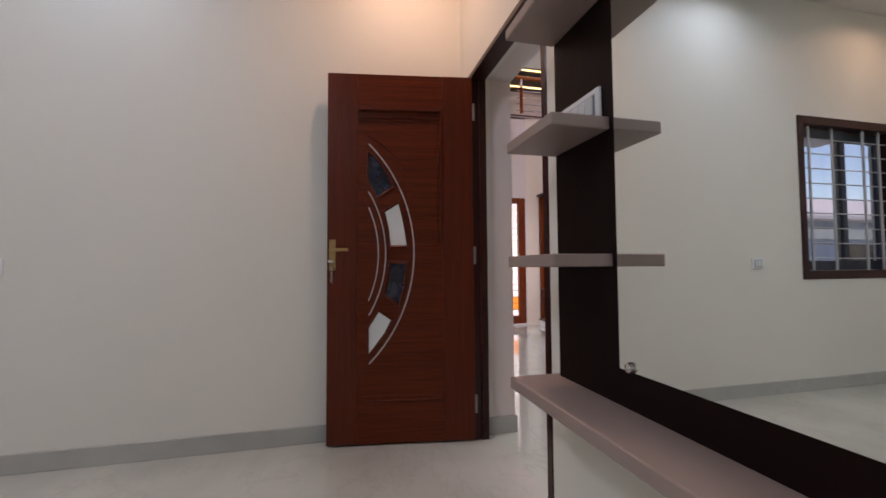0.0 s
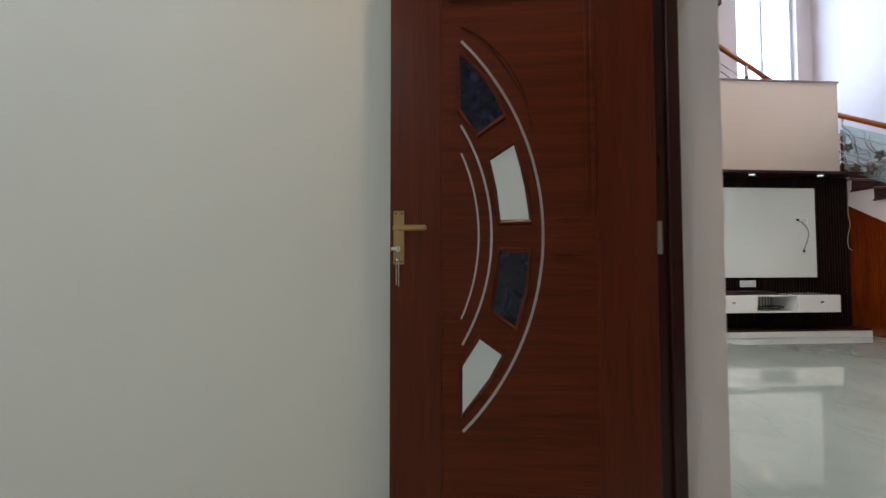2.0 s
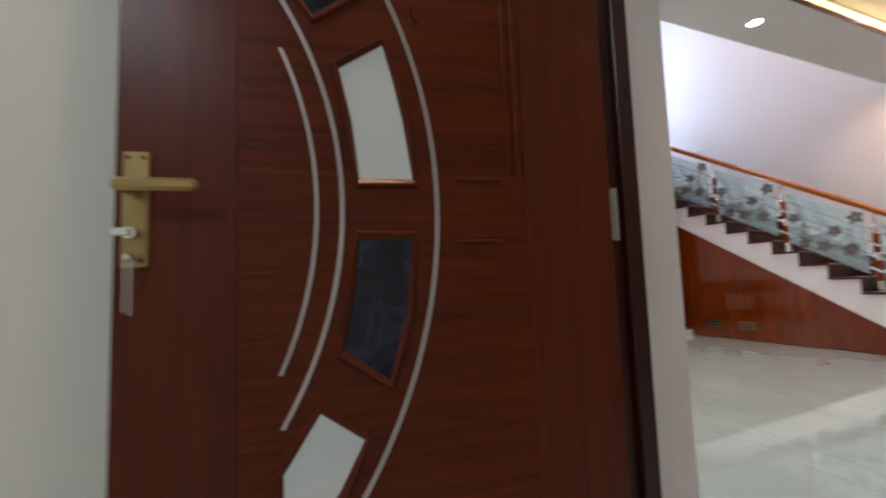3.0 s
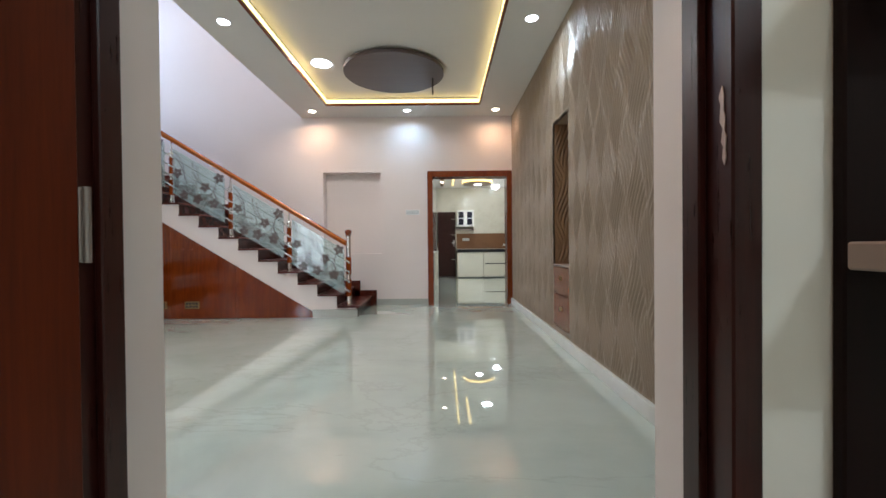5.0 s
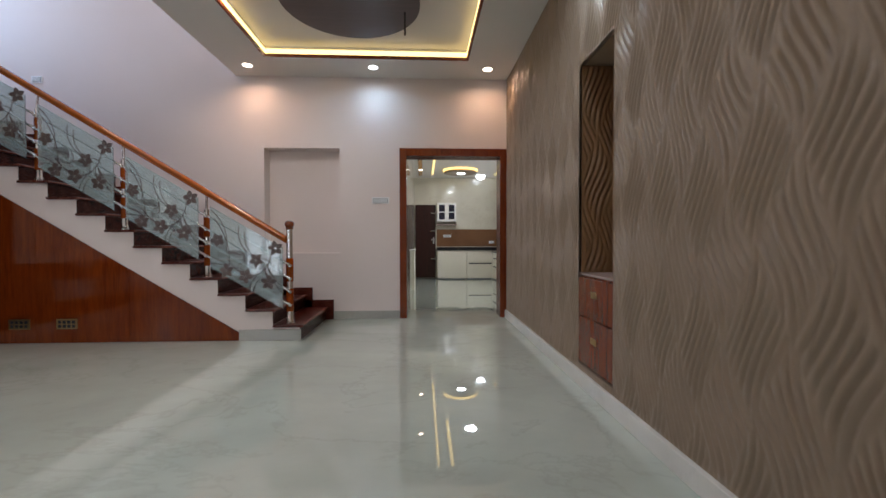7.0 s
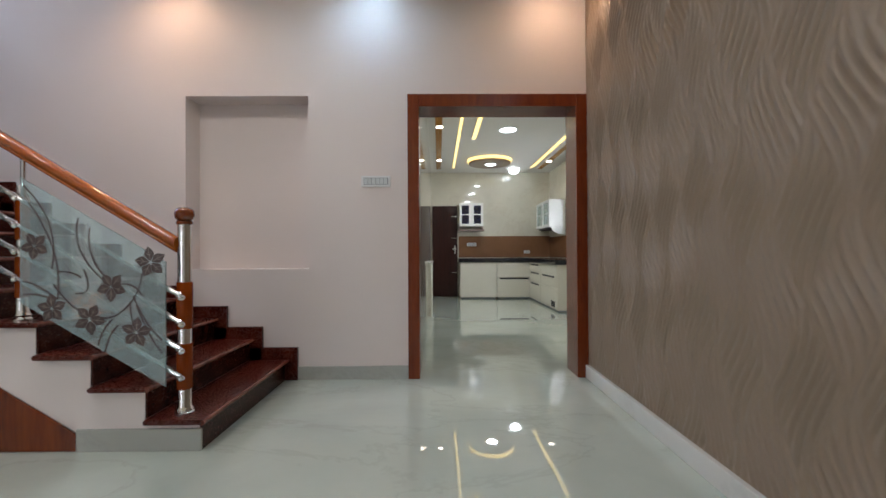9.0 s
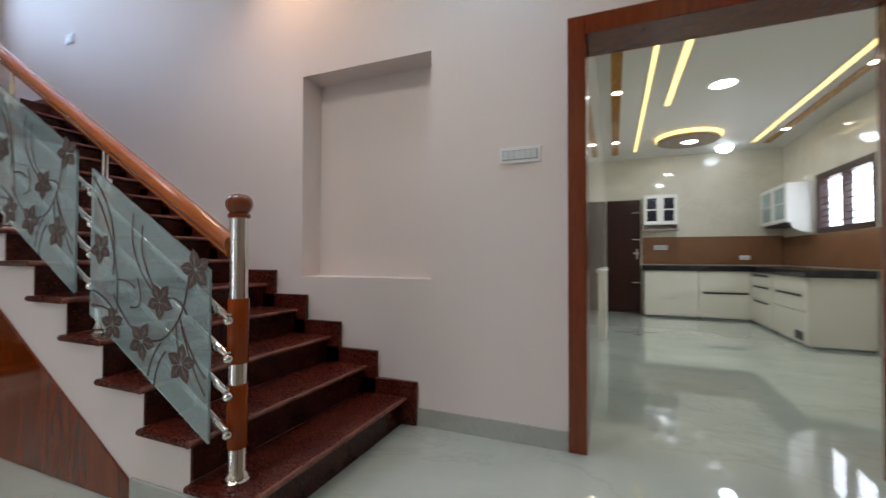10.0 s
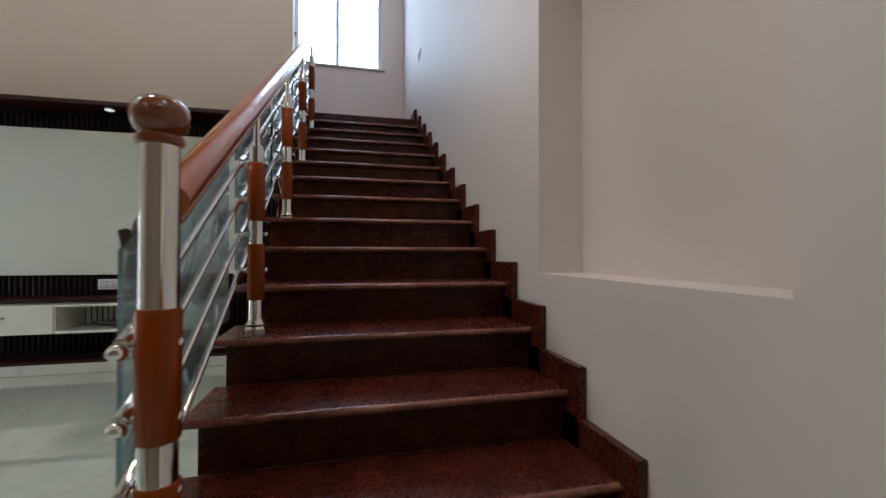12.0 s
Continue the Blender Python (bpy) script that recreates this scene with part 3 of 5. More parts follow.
for k in range(1, N_STEPS + 1):
    x, z = riser_x(k), RISE * k
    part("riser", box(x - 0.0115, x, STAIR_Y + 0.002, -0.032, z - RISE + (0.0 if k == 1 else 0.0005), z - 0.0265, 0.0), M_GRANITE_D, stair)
    if k < N_STEPS:
        tb = box(x - RUN - 0.0005, x + 0.024, STAIR_Y - 0.040, -0.0305, z - 0.026, z, 0.006, segments=2)
        tread = part("tread", tb, M_GRANITE, stair, smooth=True)
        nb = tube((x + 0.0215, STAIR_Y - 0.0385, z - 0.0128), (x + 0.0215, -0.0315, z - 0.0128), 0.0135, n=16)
        part("nosing", nb, M_NOSE, tread, "rounded granite nosing with its highlight in the pale colour", smooth=True)
    sx0, sx1 = (x - RUN - 0.001, x + 0.10)
    part("wall_skirting", box(sx0, sx1, -0.030, -0.001, max(z - RISE - 0.03 if k > 1 else 0, 0), z + 0.095, 0.002), M_GRANITE, stair)
z = RISE * N_STEPS
structure("floor_landing", box(LX, riser_x(N_STEPS) + 0.032, -1.25, -0.001, z - 0.16, z, 0.008, segments=2), M_GRANITE, "red granite stair landing", "landing")

# second flight, climbing away behind the parapet
flight = thing("staircase", (-5.3, -2.9, 2.5), "upper flight of dark granite steps behind the parapet", "stair")
for k in range(1, 8):
    y, zz = -1.25 - 0.285 * (k - 1), z + RISE * k
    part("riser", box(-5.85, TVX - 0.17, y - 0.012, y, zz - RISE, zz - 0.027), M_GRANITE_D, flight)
    part("tread", box(-5.85, TVX - 0.17, y - 0.285, y + 0.025, zz - 0.026, zz, 0.008), M_GRANITE, flight)
    part("soffit_step", box(-5.85, TVX - 0.17, y - 0.285, y - 0.0125, zz - RISE - 0.02, zz - 0.0265), M_UNDER, flight)
structure("floor_upper", box(LX, TVX - 0.16, -6.4, -3.246, z + RISE * 7 - 0.15, z + RISE * 7), M_GRANITE, "granite floor of the upper storey", "floor")
rail2 = thing("stair_railing", (TVX - 0.22, -2.8, z), "steel and wood railing of the upper flight", "railing")


TURN_Y = -3.22                        # the upper railing runs level past this


def rail2_z(y):
    return 3.22 + 0.615 * (-1.3 - max(y, TURN_Y))


def rail2_run(name, drop, r, material, label=""):
    """One rail of the upper flight: up the slope, then level."""
    x = TVX - 0.24
    b = tube((x, -1.3, rail2_z(-1.3) - drop), (x, TURN_Y, rail2_z(TURN_Y) - drop), r)
    ball((x, TURN_Y, rail2_z(TURN_Y) - drop), r, bm=b, n=12)
    tube((x, TURN_Y, rail2_z(TURN_Y) - drop), (x, -4.3, rail2_z(TURN_Y) - drop), r, bm=b)
    part(name, b, material, rail2, label, smooth=True)


rail2_run("handrail", 0.0, 0.034, M_RAIL, "orange-brown varnished handrail")
for d in (0.24, 0.36, 0.48, 0.60):
    rail2_run("steel_rail", d, 0.0095, M_CHROME)
for y in (-1.75, -2.45, -3.10, -3.34, -4.2):
    p2 = part("post", tube((TVX - 0.24, y, rail2_z(y) - 0.92), (TVX - 0.24, y, rail2_z(y) - 0.02), 0.024), M_CHROME, rail2, smooth=True)
    part("sleeve", tube((TVX - 0.24, y, rail2_z(y) - 0.66), (TVX - 0.24, y, rail2_z(y) - 0.18), 0.029), M_SLEEVE, p2, "varnished wooden sleeve", smooth=True)

# wooden soffit over the upper floor, with two lit grooves
structure("ceiling_upper", box(LX, TVX - 0.12, -6.3, -2.90, 4.75, 4.87, 0.004), M_FRAME, "dark brown wooden ceiling over the upper floor", "ceiling")
for xs in (-5.05, -5.75):
    lg = thing("led_channel", (xs, -4.6, 4.75), "straight warm led strip in the dark wooden ceiling", "ceiling light", "led strips in the wooden ceiling")
    part("led_strip", box(xs - 0.02, xs + 0.02, -6.2, -2.95, 4.738, 4.7495), M_LED, lg)

# ---- railing of the lower flight ----
RAIL_Y = -1.12
HR = 0.610                            # slope of handrail and glass


def hand_z(x):
    return 1.078 + HR * (-1.16 - x)


rail = thing("stair_railing", (-1.12, RAIL_Y, RISE), "stair railing with wooden handrail, steel rails and floral glass", "railing")
# moulded handrail, swept along the slope
prof = [(0.041 * math.sin(a), 0.036 * math.cos(a)) for a in [radians(-118 + 236 * k / 14) for k in range(15)]]
prof += [(0.029, -0.024), (0.027, -0.029), (0.030, -0.035), (0.029, -0.041), (0.022, -0.046), (-0.022, -0.046), (-0.029, -0.041), (-0.030, -0.035), (-0.027, -0.029), (-0.029, -0.024)]
bm = bmesh.new()
ends = []
for x in (-1.155, -5.02):
    ends.append([bm.verts.new((x, RAIL_Y + a, hand_z(x) + b)) for a, b in prof])
for k in range(len(prof)):
    j = (k + 1) % len(prof)
    bm.faces.new((ends[0][k], ends[0][j], ends[1][j], ends[1][k]))
bm.faces.new(ends[0]), bm.faces.new(ends[1][::-1])
bmesh.ops.recalc_face_normals(bm, faces=bm.faces[:])
part("handrail", bm, M_RAIL, rail, "orange-brown varnished handrail", smooth=True)
POSTS = [-1.122, -1.985, -2.83, -3.685, -4.54]


def clamp_set(x, z, parent):
    """A steel clamp with a ball end on the open side of a post."""
    b = tube((x, RAIL_Y - 0.026, z), (x, RAIL_Y - 0.062, z), 0.009)
    tube((x + 0.014, RAIL_Y - 0.056, z + 0.002), (x - 0.05, RAIL_Y - 0.056, z + 0.030), 0.0135, bm=b)
    ball((x + 0.018, RAIL_Y - 0.060, z - 0.012), 0.018, bm=b, n=14)
    part("clamp", b, M_CHROME, parent, "chrome clamp with ball end", smooth=True)
    part("rail_stud", ball((x, RAIL_Y + 0.034, z), 0.010, n=10), M_CHROME, parent, smooth=True)


for n, x in enumerate(POSTS):
    k = int((STEP0 + 0.03 - x) / RUN) + 1
    base = RISE * min(k, N_STEPS)
    if n == 0:
        post = part("newel_post", turned((x, RAIL_Y, base), [(0.048, 0), (0.048, 0.008), (0.040, 0.014), (0.044, 0.022), (0.037, 0.034), (0.0335, 0.04), (0.0335, 1.02)]), M_CHROME, rail, "polished steel newel post", smooth=True)
        part("wood_sleeve", turned((x, RAIL_Y, base), [(0.036, 0.130), (0.039, 0.134), (0.039, 0.370), (0.036, 0.374)]), M_SLEEVE, post, "varnished wooden sleeve", smooth=True)
        part("wood_sleeve", turned((x, RAIL_Y, base), [(0.036, 0.452), (0.039, 0.456), (0.039, 0.698), (0.036, 0.702)]), M_SLEEVE, post, "varnished wooden sleeve", smooth=True)
        cap = [(0.034, 1.010), (0.040, 1.013), (0.042, 1.020), (0.040, 1.028), (0.034, 1.032), (0.038, 1.036), (0.045, 1.045), (0.0495, 1.058), (0.050, 1.070), (0.047, 1.083), (0.040, 1.094), (0.030, 1.101), (0.016, 1.105), (0.005, 1.106)]
        part("ball_cap", turned((x, RAIL_Y, base), cap, 32), M_CAP, post, "turned wooden ball cap", smooth=True)
        levels = [0.38, 0.522, 0.661, 0.803]
    else:
        top = hand_z(x) - 0.03
        post = part("post", turned((x, RAIL_Y, base), [(0.042, 0), (0.042, 0.008), (0.034, 0.018), (0.038, 0.026), (0.030, 0.04), (0.027, 0.05), (0.027, top - base - 0.16), (0.012, top - base - 0.15), (0.012, top - base)]), M_CHROME, rail, "polished steel post", smooth=True)
        for s0, s1 in ((0.12, 0.34), (0.43, 0.66)):
            part("wood_sleeve", turned((x, RAIL_Y, base), [(0.029, s0), (0.032, s0 + 0.004), (0.032, s1 - 0.004), (0.029, s1)]), M_SLEEVE, post, "varnished wooden sleeve", smooth=True)
        levels = [l + HR * (POSTS[0] - x) for l in (0.38, 0.522, 0.661, 0.803)]
    for l in levels:
        clamp_set(x, l, rail)
for l in (0.38, 0.522, 0.661, 0.803):
    a = (POSTS[0] + 0.015, RAIL_Y - 0.056, l)
    x = -5.0
    part("steel_rail", tube(a, (x, RAIL_Y - 0.056, l + HR * (POSTS[0] - x)), 0.0098), M_CHROME, rail, smooth=True)


def flower(cx, cz, r, turn, out):
    """Five pointed petals as outlines."""
    for k in range(5):
        a = turn + 2 * math.pi * k / 5
        d, n = Vector((math.cos(a), math.sin(a))), Vector((-math.sin(a), math.cos(a)))
        c = Vector((cx, cz))
        out.append([tuple(c + d * r * u + n * r * v) for u, v in ((0.10, 0.03), (0.30, 0.20), (0.52, 0.33), (0.74, 0.25), (1.04, 0.0), (0.74, -0.25), (0.52, -0.33), (0.30, -0.20), (0.10, -0.03))])


def bow(p0, p1, p2, n=12):
    """Points along a quadratic curve."""
    return [tuple((1 - t) ** 2 * Vector(p0) + 2 * t * (1 - t) * Vector(p1) + t * t * Vector(p2)) for t in [k / n for k in range(n + 1)]]


GY = RAIL_Y - 0.085                   # glass hangs outside the steel rails
for n, x in enumerate(POSTS[:-1]):
    x1, x0 = x - 0.045, POSTS[n + 1] + 0.075
    rise = HR * (POSTS[0] - x)
    zb = 0.335 + rise

    def sheared(u, v):
        """u: 0 at the lower post, 1 at the upper; v: 0 at the glass's lower edge, 1 at its upper edge."""
        xx = x1 + (x0 - x1) * u
        return (xx, zb + HR * (x1 - xx) * 0.97 + 0.645 * v)
    outline = [sheared(0, 0), sheared(1, 0.0), sheared(1, 1.0), sheared(0, 1.0)]
    pane = part("glass_panel", prism(outline, "y", GY - 0.005, GY + 0.005), M_FROST, rail, "frosted teal glass panel")
    shapes = []
    bm, veins = bmesh.new(), bmesh.new()
    for u, v, r, turn in ((0.10, 0.93, 0.080, 0.5), (0.37, 0.55, 0.076, 0.9), (0.20, 0.30, 0.078, 0.2), (0.52, 0.19, 0.080, 1.1), (0.78, 0.10, 0.074, 0.4), (0.90, 0.52, 0.072, 0.8)):
        cx, cz = sheared(u, v)
        flower(cx, cz, r, turn, shapes)
    for k in range(0, len(shapes), 5):
        fl = bmesh.new()
        for s in shapes[k:k + 5]:
            prism(s, "y", GY - 0.0066, GY - 0.0052, fl)
        fp = part("flower_print", fl, M_ETCH, pane, "dark brown five-petalled flower")
        for o in shapes[k:k + 5]:
            root, tip, fork = Vector(o[0]).lerp(Vector(o[8]), 0.5), Vector(o[4]), [Vector(o[3]), Vector(o[5])]
            ribbon([tuple(root.lerp(tip, 0.08)), tuple(root.lerp(tip, 0.86))], 0.0026, "y", GY - 0.0074, GY - 0.0067, veins)
            for e in fork:
                mid = root.lerp(tip, 0.34)
                ribbon([tuple(mid), tuple(mid.lerp(e, 0.72))], 0.0018, "y", GY - 0.0074, GY - 0.0067, veins)
    for a, b, c in (((0.98, 0.95), (0.72, 0.85), (0.78, 0.42)), ((0.94, 0.84), (0.70, 0.62), (0.74, 0.20)), ((0.60, 0.95), (0.66, 0.62), (0.40, 0.56)),
                    ((0.52, 0.92), (0.56, 0.66), (0.37, 0.57)), ((0.37, 0.55), (0.22, 0.72), (0.16, 0.62)), ((0.16, 0.80), (0.18, 0.56), (0.34, 0.34)),
                    ((0.34, 0.34), (0.56, 0.10), (0.77, 0.30)), ((0.22, 0.58), (0.14, 0.40), (0.02, 0.36)), ((0.20, 0.52), (0.10, 0.30), (0.02, 0.26)),
                    ((0.24, 0.52), (0.24, 0.42), (0.22, 0.36)), ((0.98, 0.18), (0.88, 0.24), (0.74, 0.20)), ((0.98, 0.08), (0.86, 0.17), (0.76, 0.18)),
                    ((0.36, 0.30), (0.44, 0.16), (0.46, 0.02)), ((0.32, 0.28), (0.40, 0.14), (0.41, 0.00)), ((0.74, 0.42), (0.64, 0.50), (0.58, 0.48)), ((0.56, 0.56), (0.48, 0.40), (0.62, 0.33))):
        ribbon(bow(sheared(*a), sheared(*b), sheared(*c)), 0.0070, "y", GY - 0.0064, GY - 0.0052, bm)
    part("petal_veins", veins, M_VEIN, pane, "fine pale petal veins", kind="stuff")
    part("tendril_print", bm, M_ETCH, pane, "dark brown tendrils", kind="stuff")
    b = bmesh.new()
    for u in (0.12, 0.88):
        for l in (0.38, 0.522, 0.661, 0.803):
            xx = x1 + (x0 - x1) * u
            ball((xx, RAIL_Y - 0.066, l + HR * (POSTS[0] - xx)), 0.013, bm=b, n=10)
    part("glass_studs", b, M_CHROME, pane, "chrome glass studs", smooth=True)

# ---- cupboard under the stair ----
cup = thing("understair_cupboard", (-3.0, STAIR_Y, 0), "glossy red-brown veneered panelling under the stair", "cupboard")
CL = TVX + 0.002


def slope_z(x):
    return 0.088 + SLOPE * (SLOPE0 - x)


JX = [CL, -3.66, -2.74, SLOPE0]
for a, b in zip(JX, JX[1:]):
    part("panel", prism([(a + 0.0015, 0.005), (b - 0.0015, 0.005), (b - 0.0015, max(slope_z(b), 0.006)), (a + 0.0015, slope_z(a))], "y", STAIR_Y - 0.012, STAIR_Y - 0.001), M_UNDER, cup)
for xc in (-3.831, -3.362):
    v = part("vent_grille", box(xc - 0.105, xc + 0.105, STAIR_Y - 0.018, STAIR_Y - 0.0125, 0.147, 0.253, 0.002), M_BRASS, cup, "small brown louvred vent")
    for i in range(4):
        for j in range(2):
            a, c = xc - 0.088 + i * 0.046, 0.162 + j * 0.042
            part("slot", box(a, a + 0.034, STAIR_Y - 0.0192, STAIR_Y - 0.0182, c, c + 0.032), M_CABLE, v)
for xk in (-3.33, -3.20):
    part("knob", ball((xk - 0.15, STAIR_Y - 0.018, 1.0), 0.012, n=12), M_TEAK, cup, smooth=True)

# ---- window in the near wall of the hall ----
fw = thing("window", (-3.32, NY - 0.1, 0.25), "low dark-framed window in the near wall of the hall", "window", kind="structure")
fb = bmesh.new()
for x0, x1, z0, z1 in ((-3.75, -3.69, 0.25, 1.75), (-2.96, -2.9, 0.25, 1.75), (-3.69, -2.96, 0.25, 0.31), (-3.69, -2.96, 1.69, 1.75), (-3.35, -3.27, 0.31, 1.69)):
    box(x0, x1, NY - 0.13, NY - 0.05, z0, z1, 0.004, bm=fb)
part("window_frame", fb, M_FRAME, fw)
for x0, x1 in ((-3.69, -3.35), (-3.27, -2.96)):
    pn = part("pane", box(x0, x1, NY - 0.092, NY - 0.087, 0.31, 1.69), M_PANE, fw)
    pn.visible_shadow = False
for k in range(7):
    part("bar", tube((-3.69, NY - 0.07, 0.48 + 0.18 * k), (-2.96, NY - 0.07, 0.48 + 0.18 * k), 0.006, n=8), M_IRON, fw)

# ---- window on the landing ----
win = thing("window", (LX - 0.1, -0.885, 3.54), "tall white-framed window filled with daylight", "window", kind="structure")
fb = bmesh.new()
for y0, y1, z0, z1 in ((-1.47, -1.42, 3.54, 6.10), (-0.35, -0.30, 3.54, 6.10), (-1.42, -0.35, 3.54, 3.59), (-1.42, -0.35, 6.05, 6.10), (-0.93, -0.885, 3.59, 6.05)):
    box(LX - 0.14, LX - 0.09, y0, y1, z0, z1, 0.003, bm=fb)
part("window_frame", fb, M_ALU, win)
for y0, y1 in ((-1.42, -0.93), (-0.885, -0.35)):
    pn = part("pane", box(LX - 0.118, LX - 0.112, y0, y1, 3.59, 6.05), M_PANE, win)
    pn.visible_shadow = False
part("window_sill", box(LX - 0.085, LX + 0.03, -1.51, -0.26, 3.512, 3.539, 0.004), M_WHITE_STONE, win)

# ---- television wall ----
tv = thing("television_unit", (TVX, -2.8, 0), "dark fluted television wall with white panel and drawers", "television unit")
part("back_board", box(TVX + 0.001, TVX + 0.02, -4.02, STAIR_Y - 0.016, 0.09, 2.198, 0.002), M_WENGE, tv)
slat_y = -3.62
while slat_y < STAIR_Y - 0.06:
    s = tube((TVX + 0.02, slat_y + 0.02, 0.13), (TVX + 0.02, slat_y + 0.02, 2.17), 0.017, n=8)
    part("flute", s, M_WENGE, tv, smooth=True)
    slat_y += 0.042
part("side_board", box(TVX + 0.0205, TVX + 0.036, -4.02, -3.63, 0.09, 2.198, 0.003), M_UNDER, tv, "glossy brown side board")
part("canopy", box(TVX + 0.001, TVX + 0.27, -4.06, STAIR_Y - 0.045, 2.200, 2.236, 0.004), M_FRAME, tv, "dark canopy shelf")
for y in (-3.75, -2.75, -1.75):
    lamp = part("canopy_light", turned((TVX + 0.15, y, 2.1985), [(0.034, -0.004), (0.034, 0.001)], 20), M_LENS_DIM, tv, "small lit canopy spotlight")
part("white_panel", box(TVX + 0.040, TVX + 0.062, -3.69, -1.752, 0.79, 2.035, 0.003), M_TVPANEL, tv, "white gloss panel")
part("brown_ledge", box(TVX + 0.02, TVX + 0.30, -4.02, -2.59, 0.585, 0.612, 0.003), M_FRAME, tv, "brown ledge")
con = part("console", box(TVX + 0.02, TVX + 0.42, -3.72, -2.97, 0.353, 0.577, 0.003), M_GLOSS, tv, "white gloss console box")
part("drawer_front", box(TVX + 0.421, TVX + 0.438, -3.72, -2.975, 0.353, 0.577, 0.003), M_GLOSS, con)
con2 = part("console", box(TVX + 0.02, TVX + 0.42, -2.42, -1.83, 0.353, 0.577, 0.003), M_GLOSS, tv, "white gloss console box")
part("drawer_front", box(TVX + 0.421, TVX + 0.438, -2.415, -1.83, 0.353, 0.577, 0.003), M_GLOSS, con2)
ob = box(TVX + 0.02, TVX + 0.435, -2.9695, -2.4205, 0.353, 0.373, 0.002)
box(TVX + 0.02, TVX + 0.435, -2.9695, -2.4205, 0.559, 0.577, 0.002, bm=ob)
box(TVX + 0.02, TVX + 0.035, -2.9695, -2.4205, 0.373, 0.559, bm=ob)
part("open_shelf", ob, M_GLOSS, tv, "open white compartment")
for y, c in ((-3.3, con), (-2.10, con2)):
    kb = box(TVX + 0.439, TVX + 0.453, y - 0.022, y + 0.022, 0.475, 0.495, 0.003)
    part("handle", kb, M_CHROME, c, "chrome handle")
part("stone_base", box(TVX + 0.001, TVX + 0.28, -4.06, STAIR_Y - 0.016, 0.0, 0.082, 0.004), M_WHITE_STONE, tv, "white stone plinth")
part("base_board", box(TVX + 0.001, TVX + 0.272, -4.05, STAIR_Y - 0.018, 0.083, 0.105, 0.003), M_FRAME, tv, "dark brown base board")
switch_plate((TVX + 0.062, -1.935, 1.577), 0.11, 0.085, "+x", rockers=2, label="white socket on the white television panel")
switch_plate((TVX + 0.037, -2.76, 0.705), 0.23, 0.09, "+x", rockers=4, label="white socket strip under the television panel")
cable = thing("cable", (TVX + 0.07, -2.0, 1.4), "short black cable hanging from a wall outlet", "cable")
pts = [(TVX + 0.075, -2.03, 1.585), (TVX + 0.17, -2.02, 1.51), (TVX + 0.22, -2.02, 1.40), (TVX + 0.21, -2.03, 1.30), (TVX + 0.16, -2.02, 1.21), (TVX + 0.12, -2.0, 1.16)]
curve_tube("wire", pts, 0.006, M_GREY, cable)
part("plug", ball((TVX + 0.075, -2.03, 1.59), 0.018, n=12), M_CABLE, cable, smooth=True)
part("plug", ball((TVX + 0.12, -1.995, 1.155), 0.016, n=12), M_CABLE, cable, smooth=True)
loose = thing("cable", (TVX + 0.2, -2.7, 0.373), "coil of black cables lying in the open shelf", "cable")
rng = random.Random(4)
pts = [(TVX + 0.27 + 0.08 * math.sin(a * 1.3), -2.68 + 0.15 * math.cos(a), 0.381 + 0.022 * (1 + math.sin(a * 1.1))) for a in [k * 0.42 for k in range(20)]]
curve_tube("coil", pts, 0.006, M_CABLE, loose)
hang = thing("cable", (TVX + 0.28, -1.32, 2.26), "pale loose wire hanging from the canopy", "cable")
pts = [(TVX + 0.20, -1.385, 2.198), (TVX + 0.20, -1.38, 2.05), (TVX + 0.19, -1.395, 1.86), (TVX + 0.18, -1.39, 1.66), (TVX + 0.18, -1.365, 1.52), (TVX + 0.17, -1.385, 1.40), (TVX + 0.17, -1.40, 1.30), (TVX + 0.17, -1.385, 1.20), (TVX + 0.17, -1.34, 1.165)]
curve_tube("wire", pts, 0.0042, M_WIRE, hang)

# glazed opening beside the television wall
sg = thing("window", (TVX - 0.06, -4.7, 0.03), "tall brown-framed window of small lead-lined panes with orange glass", "window", kind="structure")
XG = TVX - 0.06
fb = bmesh.new()
for y0, y1, z0, z1 in ((-5.1, -4.93, 0.03, 2.17), (-4.40, -4.27, 0.03, 2.17), (-4.93, -4.40, 0.03, 0.16), (-4.93, -4.40, 2.08, 2.17)):
    box(XG - 0.05, XG + 0.05, y0, y1, z0, z1, 0.004, bm=fb)
part("window_frame", fb, M_TEAK, sg)
# panes emit on their own, imitating light that comes through the glass
M_AMBER = glow("self_lit_amber_glass", (1.0, 0.30, 0.03), 0.9)
M_MILK = glow("self_lit_milk_glass", (0.95, 0.88, 0.78), 0.9)
for i in range(5):
    for j in range(18):
        y0, z0 = -4.93 + i * 0.106, 0.16 + j * 0.1067
        low = j < 3 and (i + j) % 3 != 1
        part("pane", box(XG - 0.004, XG + 0.004, y0 + 0.005, y0 + 0.101, z0 + 0.005, z0 + 0.1017), M_AMBER if low else M_MILK, sg)
lb = bmesh.new()
for i in range(1, 5):
    box(XG - 0.007, XG + 0.007, -4.93 + i * 0.106 - 0.005, -4.93 + i * 0.106 + 0.005, 0.16, 2.08, bm=lb)
for j in range(1, 18):
    box(XG - 0.0065, XG + 0.0065, -4.93, -4.40, 0.16 + j * 0.1067 - 0.005, 0.16 + j * 0.1067 + 0.005, bm=lb)
part("lead_lines", lb, M_IRON, sg)

